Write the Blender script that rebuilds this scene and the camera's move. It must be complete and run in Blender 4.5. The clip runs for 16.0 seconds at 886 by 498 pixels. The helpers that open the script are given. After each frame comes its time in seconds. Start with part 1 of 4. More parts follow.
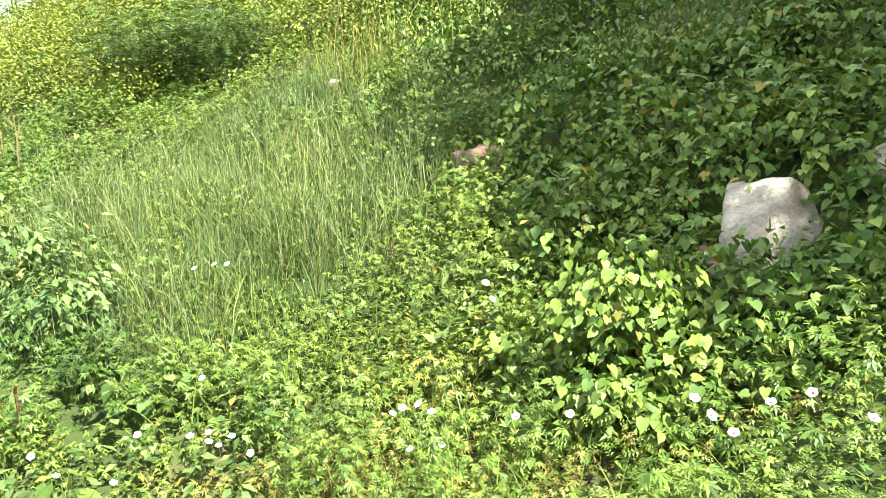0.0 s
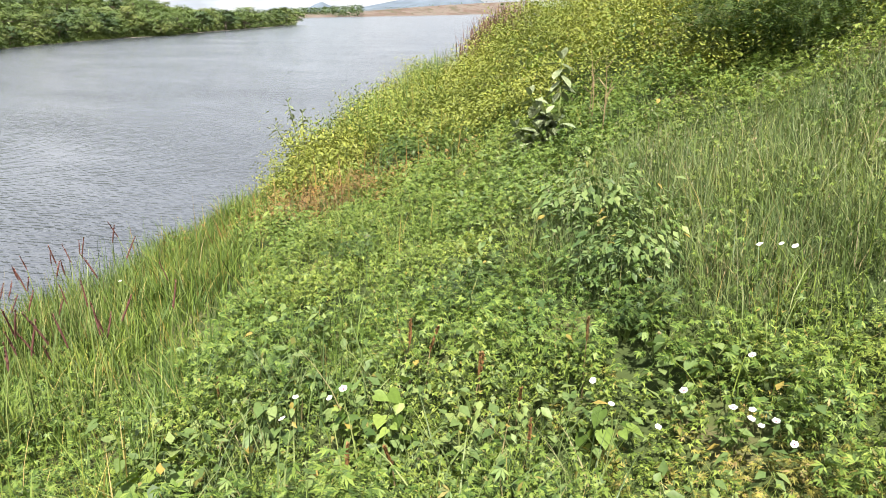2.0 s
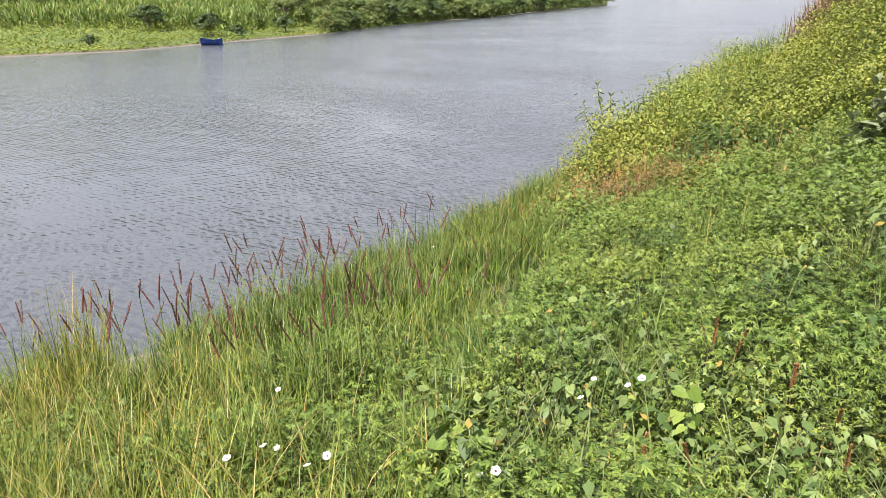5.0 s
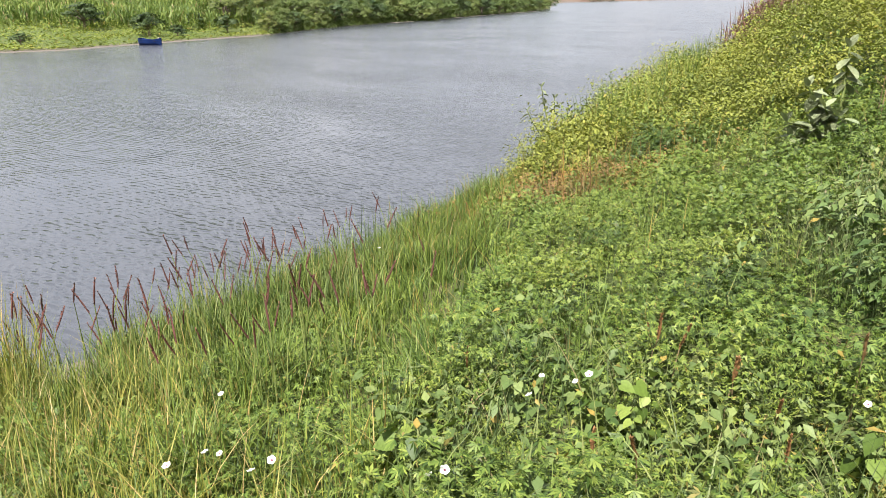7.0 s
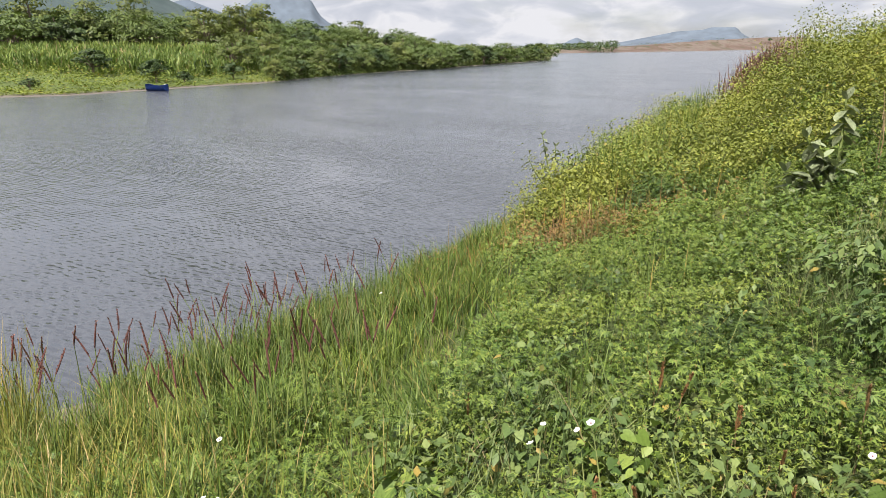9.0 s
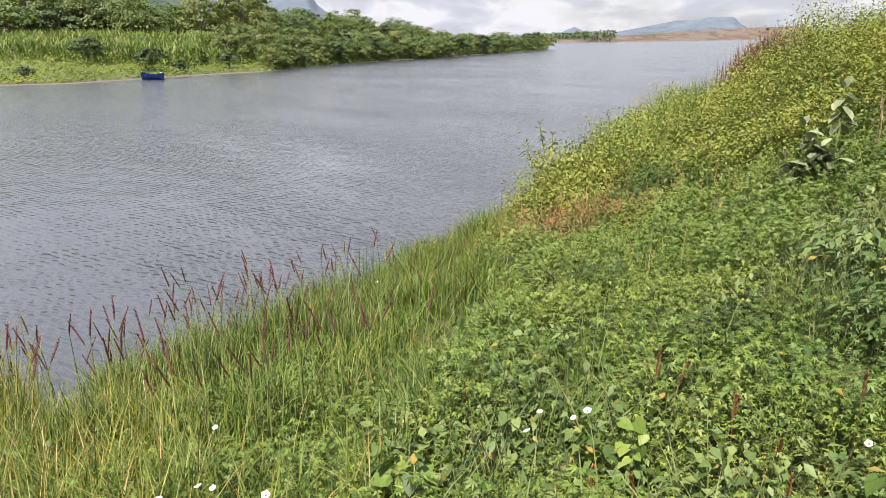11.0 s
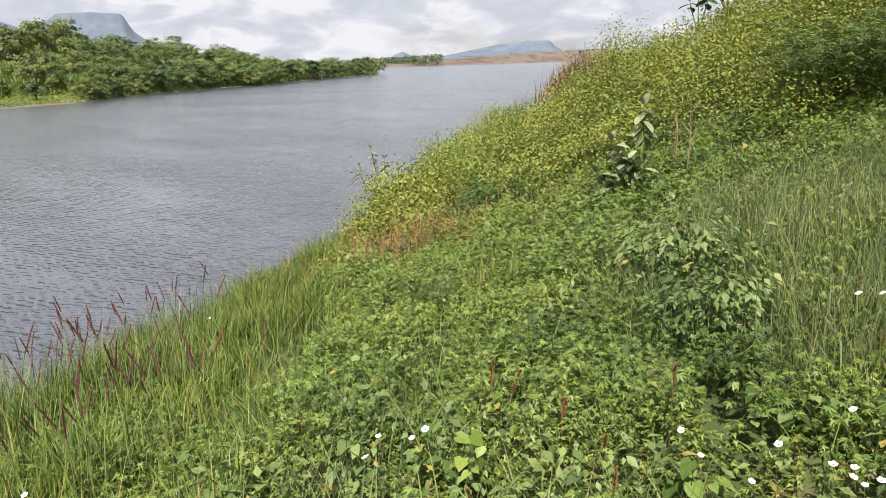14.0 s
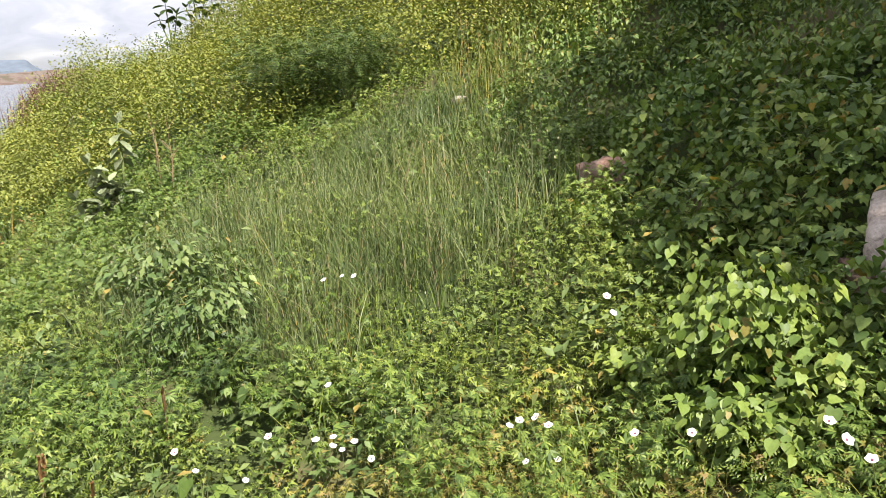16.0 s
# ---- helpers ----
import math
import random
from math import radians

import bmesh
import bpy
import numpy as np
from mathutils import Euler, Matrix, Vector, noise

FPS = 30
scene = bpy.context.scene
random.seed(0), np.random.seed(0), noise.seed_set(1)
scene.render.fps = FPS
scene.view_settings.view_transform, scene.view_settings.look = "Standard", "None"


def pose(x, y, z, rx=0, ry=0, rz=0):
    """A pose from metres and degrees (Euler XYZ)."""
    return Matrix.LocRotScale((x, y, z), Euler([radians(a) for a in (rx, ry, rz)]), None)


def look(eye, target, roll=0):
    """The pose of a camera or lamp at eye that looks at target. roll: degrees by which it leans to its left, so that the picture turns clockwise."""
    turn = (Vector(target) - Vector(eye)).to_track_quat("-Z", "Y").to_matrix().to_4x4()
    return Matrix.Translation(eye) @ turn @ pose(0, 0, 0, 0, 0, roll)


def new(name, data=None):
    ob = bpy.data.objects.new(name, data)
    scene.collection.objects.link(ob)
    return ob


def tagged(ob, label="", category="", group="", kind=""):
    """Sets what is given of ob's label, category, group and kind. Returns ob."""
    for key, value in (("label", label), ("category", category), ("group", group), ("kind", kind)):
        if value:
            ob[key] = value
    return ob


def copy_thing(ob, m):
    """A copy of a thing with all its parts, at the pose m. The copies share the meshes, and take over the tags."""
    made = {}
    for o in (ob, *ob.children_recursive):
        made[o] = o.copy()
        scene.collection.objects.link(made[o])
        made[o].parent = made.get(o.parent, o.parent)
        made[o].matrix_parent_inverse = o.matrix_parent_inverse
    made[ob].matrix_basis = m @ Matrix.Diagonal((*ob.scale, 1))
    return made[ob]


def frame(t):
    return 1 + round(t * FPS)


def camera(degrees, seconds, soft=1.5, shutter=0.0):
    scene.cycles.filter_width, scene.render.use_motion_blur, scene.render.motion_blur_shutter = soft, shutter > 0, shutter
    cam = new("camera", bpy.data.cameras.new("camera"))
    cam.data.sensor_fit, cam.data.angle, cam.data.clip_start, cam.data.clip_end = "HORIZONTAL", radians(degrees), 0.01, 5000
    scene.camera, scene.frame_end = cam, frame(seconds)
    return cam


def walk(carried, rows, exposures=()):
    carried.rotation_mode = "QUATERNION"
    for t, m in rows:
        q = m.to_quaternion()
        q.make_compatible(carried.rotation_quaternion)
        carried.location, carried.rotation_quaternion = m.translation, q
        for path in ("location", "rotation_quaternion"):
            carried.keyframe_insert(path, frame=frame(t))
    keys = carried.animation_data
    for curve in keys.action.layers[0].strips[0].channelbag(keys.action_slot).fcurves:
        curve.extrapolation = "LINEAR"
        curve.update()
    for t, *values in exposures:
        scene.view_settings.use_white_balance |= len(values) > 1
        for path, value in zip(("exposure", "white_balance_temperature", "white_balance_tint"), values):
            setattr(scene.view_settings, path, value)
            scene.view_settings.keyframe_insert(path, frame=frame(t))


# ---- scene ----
cam = camera(61.0, 16.0, soft=0.6)
PATH = [
    (0, (0.132, 0.233, 3.586), (0.142, 2.16, 3.05), -0.1),
    (0.5, (0.103, 0.22, 3.598), (-0.271, 2.109, 3.056), -0.7),
    (1, (0.073, 0.195, 3.615), (-0.636, 1.966, 3.016), -0.3),
    (1.5, (0.002, 0.15, 3.624), (-0.913, 1.83, 3.042), -0.5),
    (2, (-0.082, 0.076, 3.609), (-1.304, 1.539, 3.004), -0.6),
    (2.5, (-0.122, 0.053, 3.6), (-1.566, 1.288, 2.976), -1.4),
    (3, (-0.145, 0.025, 3.603), (-1.699, 1.117, 2.976), -1.7),
    (3.5, (-0.184, 0.018, 3.601), (-1.804, 1.018, 2.988), -2.3),
    (4, (-0.125, -0.069, 3.652), (-1.809, 0.815, 3.034), -1.8),
    (4.2, (-0.102, -0.095, 3.669), (-1.789, 0.773, 3.035), -1.8),
    (6.3, (-0.139, -0.061, 3.612), (-1.796, 0.868, 2.985), -1.9),
    (6.5, (-0.13, -0.075, 3.611), (-1.774, 0.876, 2.984), -1.6),
    (7, (-0.145, -0.066, 3.612), (-1.759, 0.932, 2.981), -1.1),
    (7.5, (-0.147, -0.038, 3.627), (-1.727, 0.995, 2.966), 0.1),
    (8, (-0.121, -0.065, 3.644), (-1.773, 0.969, 3.194), -1.0),
    (8.5, (-0.123, -0.071, 3.626), (-1.794, 0.934, 3.181), -0.7),
    (9, (-0.13, -0.083, 3.623), (-1.774, 0.933, 3.108), -0.6),
    (9.5, (-0.145, -0.065, 3.611), (-1.788, 0.942, 3.078), -0.3),
    (12, (-0.144, -0.077, 3.603), (-1.772, 0.949, 3.059), -0.6),
    (12.5, (-0.143, -0.077, 3.612), (-1.775, 0.956, 3.093), -0.3),
    (13, (-0.146, -0.07, 3.614), (-1.76, 0.999, 3.11), 0.2),
    (13.5, (-0.139, -0.046, 3.611), (-1.698, 1.103, 3.111), -0.4),
    (14, (-0.098, 0.015, 3.602), (-1.487, 1.368, 3.115), -1.3),
    (14.5, (-0.019, 0.071, 3.62), (-1.194, 1.622, 3.158), -1.7),
    (15, (0.048, 0.113, 3.616), (-0.884, 1.819, 3.148), -2.2),
    (15.5, (0.146, 0.163, 3.616), (-0.496, 1.995, 3.135), -2.6),
    (16, (0.207, 0.215, 3.574), (-0.13, 2.125, 3.085), -2.7),
]
walk(cam, [(t, look(eye, target, roll)) for t, eye, target, roll in PATH],
     [(0.0, 2.22, 6500, -6), (0.8, 1.82, 6500, 0), (1.5, 1.54, 6500, 7), (2.5, 1.40, 6500, 11), (4.0, 1.27, 6500, 13), (7.5, 1.27, 6500, 13), (8.0, 1.07, 6500, 13), (8.5, 0.89, 6500, 13), (9.5, 0.96, 6500, 14), (12.0, 1.07, 6500, 15), (13.0, 1.01, 6500, 13), (14.0, 1.00, 6500, 14), (15.2, 1.12, 6500, 15), (16.0, 1.31, 6500, 15)])

# ---- sky and sun ----
SUN_WAY = Vector((0.50, -0.62, 1.12)).normalized()
world = bpy.data.worlds.new("sky")
scene.world = world
world.use_nodes = True
wn, wl = world.node_tree.nodes, world.node_tree.links
wn.clear()


def wnode(kind, **values):
    n = wn.new(kind)
    for key, value in values.items():
        n.inputs[key].default_value = value
    return n


sky = wn.new("ShaderNodeTexSky")
sky.sky_type, sky.sun_disc = "NISHITA", False
sky.sun_elevation = math.asin(SUN_WAY.z)
sky.sun_rotation = math.atan2(SUN_WAY.x, SUN_WAY.y)
sky.dust_density, sky.ozone_density = 1.5, 1.0
sky_bg = wnode("ShaderNodeBackground", Strength=0.065)
wl.new(sky.outputs[0], sky_bg.inputs["Color"])
tc = wn.new("ShaderNodeTexCoord")
sep = wn.new("ShaderNodeSeparateXYZ")
wl.new(tc.outputs["Generated"], sep.inputs[0])
lift = wn.new("ShaderNodeMath")
lift.operation, lift.inputs[1].default_value = "MULTIPLY", 2.6
wl.new(sep.outputs["Z"], lift.inputs[0])
comb = wn.new("ShaderNodeCombineXYZ")
wl.new(sep.outputs["X"], comb.inputs["X"])
wl.new(sep.outputs["Y"], comb.inputs["Y"])
wl.new(lift.outputs[0], comb.inputs["Z"])
big = wnode("ShaderNodeTexNoise", Scale=3.6, Detail=8.0, Roughness=0.55)
wl.new(comb.outputs[0], big.inputs["Vector"])
cover = wn.new("ShaderNodeValToRGB")
cover.color_ramp.elements[0].position, cover.color_ramp.elements[1].position = 0.30, 0.50
wl.new(big.outputs["Fac"], cover.inputs["Fac"])
shade = wnode("ShaderNodeTexNoise", Scale=12.0, Detail=9.0, Roughness=0.48, Distortion=0.5)
wl.new(comb.outputs[0], shade.inputs["Vector"])
tone = wn.new("ShaderNodeValToRGB")
tone.color_ramp.elements[0].position, tone.color_ramp.elements[0].color = 0.40, (0.70, 0.75, 0.83, 1)
tone.color_ramp.elements[1].position, tone.color_ramp.elements[1].color = 0.58, (1.0, 1.02, 1.05, 1)
edge = tone.color_ramp.elements.new(0.50)
edge.color = (0.81, 0.85, 0.92, 1)
wl.new(shade.outputs["Fac"], tone.inputs["Fac"])
cloud_bg = wnode("ShaderNodeBackground", Strength=0.47)
wl.new(tone.outputs[0], cloud_bg.inputs["Color"])
# a cloudy sky is brighter overhead than at the horizon
rise = wn.new("ShaderNodeMapRange")
for key, value in (("From Min", 0.07), ("From Max", 0.24), ("To Min", 0.44), ("To Max", 0.71)):
    rise.inputs[key].default_value = value
wl.new(sep.outputs["Z"], rise.inputs["Value"])
wl.new(rise.outputs[0], cloud_bg.inputs["Strength"])
wmix = wn.new("ShaderNodeMixShader")
wl.new(cover.outputs[0], wmix.inputs[0])
wl.new(sky_bg.outputs[0], wmix.inputs[1])
wl.new(cloud_bg.outputs[0], wmix.inputs[2])
wout = wn.new("ShaderNodeOutputWorld")
wl.new(wmix.outputs[0], wout.inputs["Surface"])

sun = new("sun", bpy.data.lights.new("sun", "SUN"))
sun.data.energy, sun.data.angle, sun.data.color = 5.5, radians(0.53), (1.0, 0.95, 0.87)
sun.matrix_world = look(SUN_WAY * 50, (0, 0, 0))

# ---- materials ----


class Mat:
    """A node material with a principled shader and short ways to wire it."""

    def __init__(self, name, rough=0.6, spec=0.3):
        self.m = bpy.data.materials.new(name)
        self.m.use_nodes = True
        self.n, self.l = self.m.node_tree.nodes, self.m.node_tree.links
        self.p = self.n["Principled BSDF"]
        self.p.inputs["Roughness"].default_value = rough
        self.p.inputs["Specular IOR Level"].default_value = spec
        self.geo = self.n.new("ShaderNodeNewGeometry")

    def noise(self, scale, detail=4.0, rough=0.55, where=None):
        t = self.n.new("ShaderNodeTexNoise")
        t.inputs["Scale"].default_value = scale
        t.inputs["Detail"].default_value = detail
        t.inputs["Roughness"].default_value = rough
        self.l.new(where or self.geo.outputs["Position"], t.inputs["Vector"])
        return t.outputs["Fac"]

    def ramp(self, source, *stops):
        r = self.n.new("ShaderNodeValToRGB")
        e = r.color_ramp.elements
        while len(e) < len(stops):
            e.new(0.5)
        for one, (at, c) in zip(e, stops):
            one.position, one.color = at, (*c, 1)
        self.l.new(source, r.inputs["Fac"])
        return r.outputs["Color"]

    def mix(self, fac, a, b, how="MIX"):
        x = self.n.new("ShaderNodeMix")
        x.data_type, x.blend_type = "RGBA", how
        for at, v in ((0, fac), (6, a), (7, b)):
            if isinstance(v, (int, float)):
                x.inputs[at].default_value = v
            elif isinstance(v, tuple):
                x.inputs[at].default_value = (*v, 1)
            else:
                self.l.new(v, x.inputs[at])
        return x.outputs[2]

    def bump(self, source, strength, distance):
        b = self.n.new("ShaderNodeBump")
        b.inputs["Strength"].default_value, b.inputs["Distance"].default_value = strength, distance
        self.l.new(source, b.inputs["Height"])
        self.l.new(b.outputs[0], self.p.inputs["Normal"])

    def color(self, source):
        self.l.new(source, self.p.inputs["Base Color"])


def leaf_mat(name, dark, mid, light, old=(0.22, 0.19, 0.04), old_share=0.03, patch=0.8, through_light=0.18, rough=0.5):
    """Leaves: each one its own tone, patches of tone over the stand, some light passing through."""
    m = Mat(name, rough, 0.22)
    dark, mid, light, old = (tuple(v * k for v, k in zip(c, (1.10, 0.97, 1.22))) for c in (dark, mid, light, old))
    dark, light = tuple(v * 0.80 for v in dark), tuple(v * 1.08 for v in light)
    isl = m.geo.outputs["Random Per Island"]
    tone_each = m.ramp(isl, (0.0, old), (old_share, old), (old_share + 0.01, dark), (0.5, mid), (1.0, light))
    patches = m.ramp(m.noise(patch, 3.0), (0.3, (0.72, 0.80, 0.75)), (0.7, (1.25, 1.15, 1.0)))
    c = m.mix(1.0, tone_each, patches, "MULTIPLY")
    c = m.mix(0.35, c, m.ramp(m.noise(60.0, 2.0), (0.35, (0.7, 0.7, 0.7)), (0.65, (1.25, 1.25, 1.25))), "MULTIPLY")
    m.color(c)
    tr = m.n.new("ShaderNodeBsdfTranslucent")
    m.l.new(m.mix(1.0, c, (1.25, 1.35, 0.6), "MULTIPLY"), tr.inputs["Color"])
    mixer = m.n.new("ShaderNodeMixShader")
    mixer.inputs[0].default_value = through_light
    m.l.new(m.p.outputs[0], mixer.inputs[1])
    m.l.new(tr.outputs[0], mixer.inputs[2])
    m.l.new(mixer.outputs[0], m.n["Material Output"].inputs["Surface"])
    return m.m


def plain_mat(name, a, b, scale, rough=0.7, bump=0.0, fine=None, spec=0.3):
    m = Mat(name, rough, spec)
    n = m.noise(scale, 6.0)
    c = m.ramp(n, (0.3, a), (0.7, b))
    fine_n = m.noise(fine or scale * 9, 4.0)
    m.color(m.mix(0.5, c, m.ramp(fine_n, (0.3, (0.65, 0.65, 0.65)), (0.7, (1.3, 1.3, 1.3))), "MULTIPLY"))
    if bump:
        m.bump(fine_n, 0.8, bump)
    return m.m


WEED = leaf_mat("weed_leaf", (0.036, 0.080, 0.014), (0.085, 0.152, 0.024), (0.145, 0.212, 0.038), old=(0.17, 0.165, 0.04), old_share=0.015)
WEED_LIGHT = leaf_mat("light_weed_leaf", (0.050, 0.098, 0.015), (0.104, 0.166, 0.025), (0.160, 0.222, 0.040), old=(0.17, 0.165, 0.04), old_share=0.02)
BANK = leaf_mat("bank_leaf", (0.110, 0.150, 0.024), (0.145, 0.188, 0.028), (0.170, 0.210, 0.036), old=(0.22, 0.19, 0.04), old_share=0.015)
VINE = leaf_mat("vine_leaf", (0.060, 0.116, 0.024), (0.096, 0.168, 0.034), (0.148, 0.215, 0.044), old_share=0.03, patch=1.4)
HEART = leaf_mat("heart_leaf", (0.070, 0.128, 0.020), (0.105, 0.170, 0.026), (0.145, 0.212, 0.036), old=(0.19, 0.18, 0.04), old_share=0.02)
BROAD = leaf_mat("broad_leaf", (0.058, 0.110, 0.026), (0.094, 0.156, 0.040), (0.140, 0.200, 0.058), old_share=0.02)
GRASS = leaf_mat("green_grass", (0.028, 0.060, 0.010), (0.068, 0.122, 0.019), (0.130, 0.194, 0.034), old=(0.20, 0.185, 0.05), old_share=0.08, patch=0.5)
GREY_GRASS = leaf_mat("grey_green_grass", (0.050, 0.094, 0.026), (0.095, 0.148, 0.042), (0.160, 0.208, 0.068), old=(0.20, 0.19, 0.08), old_share=0.05)
PALE_SEED = leaf_mat("pale_seed_grass", (0.11, 0.145, 0.065), (0.145, 0.180, 0.085), (0.18, 0.205, 0.105), old=(0.22, 0.20, 0.11), old_share=0.1)
TAN_GRASS = leaf_mat("yellowing_grass", (0.098, 0.138, 0.022), (0.145, 0.180, 0.030), (0.200, 0.212, 0.046), old=(0.34, 0.28, 0.11), old_share=0.12)
DRY = leaf_mat("dry_weed", (0.110, 0.130, 0.026), (0.165, 0.175, 0.034), (0.210, 0.210, 0.045), old=(0.23, 0.19, 0.07), old_share=0.12)
RUST = leaf_mat("rusty_stems", (0.150, 0.085, 0.035), (0.215, 0.130, 0.050), (0.180, 0.165, 0.040), old_share=0.1)
DARK_BUSH = leaf_mat("dark_bush_leaf", (0.026, 0.056, 0.012), (0.045, 0.088, 0.017), (0.080, 0.130, 0.024), old_share=0.0)
FAR_LEAF = leaf_mat("tree_leaf", (0.062, 0.104, 0.024), (0.070, 0.114, 0.026), (0.078, 0.122, 0.028), old_share=0.0, patch=0.12)
FAR_DARK = leaf_mat("dark_tree_leaf", (0.025, 0.050, 0.018), (0.040, 0.075, 0.022), (0.060, 0.100, 0.028), old_share=0.0, patch=0.12)
MAIZE = leaf_mat("maize_leaf", (0.065, 0.125, 0.024), (0.105, 0.170, 0.034), (0.150, 0.215, 0.046), old=(0.24, 0.22, 0.10), old_share=0.05, patch=0.1)
FIELD = leaf_mat("field_leaf", (0.1, 0.155, 0.023), (0.120, 0.175, 0.026), (0.143, 0.19, 0.03), old_share=0.04, patch=0.12)
CALO = leaf_mat("waxy_leaf", (0.185, 0.255, 0.125), (0.225, 0.295, 0.148), (0.265, 0.335, 0.170), old_share=0.0, rough=0.6, through_light=0.1)
SPIKE = leaf_mat("maroon_spike", (0.075, 0.036, 0.028), (0.120, 0.058, 0.042), (0.190, 0.092, 0.058), old_share=0.0, through_light=0.1)
BROWN_SPIKE = leaf_mat("brown_seed_spike", (0.120, 0.072, 0.026), (0.180, 0.112, 0.042), (0.250, 0.168, 0.066), old_share=0.0, through_light=0.1)
PINK_REED = leaf_mat("pinkish_reed_plume", (0.070, 0.045, 0.035), (0.115, 0.072, 0.052), (0.165, 0.105, 0.075), old_share=0.0)
STEM = plain_mat("green_stem", (0.09, 0.13, 0.03), (0.15, 0.17, 0.05), 8.0)
DRY_STEM = plain_mat("dry_stem", (0.15, 0.11, 0.055), (0.23, 0.17, 0.09), 9.0)
BARK = plain_mat("bark", (0.06, 0.045, 0.032), (0.13, 0.10, 0.075), 3.0, bump=0.02)


def rock_mat():
    m = Mat("pale_granite", 0.85, 0.25)
    c = m.ramp(m.noise(4.0, 6.0), (0.30, (0.20, 0.145, 0.115)), (0.48, (0.33, 0.275, 0.235)), (0.75, (0.44, 0.385, 0.345)))
    c = m.mix(0.6, c, m.ramp(m.noise(45.0, 5.0), (0.3, (0.6, 0.6, 0.6)), (0.7, (1.3, 1.3, 1.3))), "MULTIPLY")
    v = m.n.new("ShaderNodeTexVoronoi")
    v.feature = "DISTANCE_TO_EDGE"
    v.inputs["Scale"].default_value = 6.0
    warp = m.n.new("ShaderNodeVectorMath")
    warp.operation = "MULTIPLY_ADD"
    t = m.n.new("ShaderNodeTexNoise")
    t.inputs["Scale"].default_value = 7.0
    m.l.new(m.geo.outputs["Position"], t.inputs["Vector"])
    m.l.new(t.outputs["Color"], warp.inputs[0])
    warp.inputs[1].default_value = (0.25, 0.25, 0.25)
    m.l.new(m.geo.outputs["Position"], warp.inputs[2])
    m.l.new(warp.outputs[0], v.inputs["Vector"])
    cracks = m.ramp(v.outputs["Distance"], (0.0, (0.3, 0.25, 0.2)), (0.025, (1, 1, 1)))
    m.color(m.mix(0.3, c, cracks, "MULTIPLY"))
    m.bump(m.noise(30.0, 6.0), 0.9, 0.02)
    return m.m


ROCK = rock_mat()
RED_ROCK = plain_mat("reddish_stone", (0.15, 0.085, 0.06), (0.27, 0.19, 0.15), 5.0, 0.9, 0.02)
PETAL = plain_mat("white_petal", (0.55, 0.54, 0.48), (0.66, 0.65, 0.60), 30.0, 0.5)
THROAT = plain_mat("flower_throat", (0.10, 0.02, 0.05), (0.20, 0.06, 0.09), 60.0, 0.6)
HULL = plain_mat("blue_boat_paint", (0.006, 0.020, 0.10), (0.012, 0.035, 0.15), 2.0, 0.45)
BOAT_IN = plain_mat("boat_inside", (0.05, 0.05, 0.06), (0.10, 0.10, 0.11), 3.0, 0.7)
BOAT_WHITE = plain_mat("white_plastic", (0.70, 0.70, 0.68), (0.80, 0.80, 0.78), 3.0, 0.5)
MAST = plain_mat("galvanised_steel", (0.16, 0.17, 0.19), (0.24, 0.25, 0.27), 3.0, 0.5)
# distance haze is painted into both hill colours, greyed green and blue-grey
HILL = plain_mat("haze_tinted_hill", (0.030, 0.047, 0.047), (0.046, 0.064, 0.063), 0.022, 0.95, fine=0.11)
FAR_HILL = plain_mat("far_haze_tinted_hill", (0.072, 0.092, 0.118), (0.092, 0.114, 0.140), 0.004, 0.95, fine=0.02)


def ground_mat():
    m = Mat("soil_and_low_growth", 0.95, 0.15)
    near = m.ramp(m.noise(1.3, 6.0), (0.35, (0.030, 0.045, 0.014)), (0.55, (0.055, 0.070, 0.022)), (0.75, (0.115, 0.082, 0.050)))
    green = m.ramp(m.noise(0.06, 6.0), (0.3, (0.060, 0.090, 0.026)), (0.7, (0.100, 0.120, 0.040)))
    red = m.ramp(m.noise(0.022, 8.0, 0.7), (0.36, (0.052, 0.058, 0.034)), (0.45, (0.092, 0.060, 0.046)), (0.53, (0.128, 0.104, 0.086)), (0.58, (0.084, 0.064, 0.046)), (0.66, (0.056, 0.064, 0.036)))
    mud = m.ramp(m.noise(4.0, 6.0), (0.3, (0.090, 0.078, 0.064)), (0.7, (0.150, 0.130, 0.110)))
    place_of = m.n.new("ShaderNodeSeparateXYZ")
    m.l.new(m.geo.outputs["Position"], place_of.inputs[0])
    r = m.n.new("ShaderNodeVectorMath")
    r.operation = "LENGTH"
    m.l.new(m.geo.outputs["Position"], r.inputs[0])

    def step(source, a, b):
        s = m.n.new("ShaderNodeMapRange")
        s.inputs["From Min"].default_value, s.inputs["From Max"].default_value = a, b
        m.l.new(source, s.inputs["Value"])
        return s.outputs[0]

    c = m.mix(step(r.outputs["Value"], 45, 60), near, green)
    c = m.mix(step(place_of.outputs["Z"], 0.20, 0.06), c, mud)
    c = m.mix(step(r.outputs["Value"], 420, 480), c, red)
    m.color(c)
    m.bump(m.noise(14.0, 5.0), 0.6, 0.03)
    return m.m


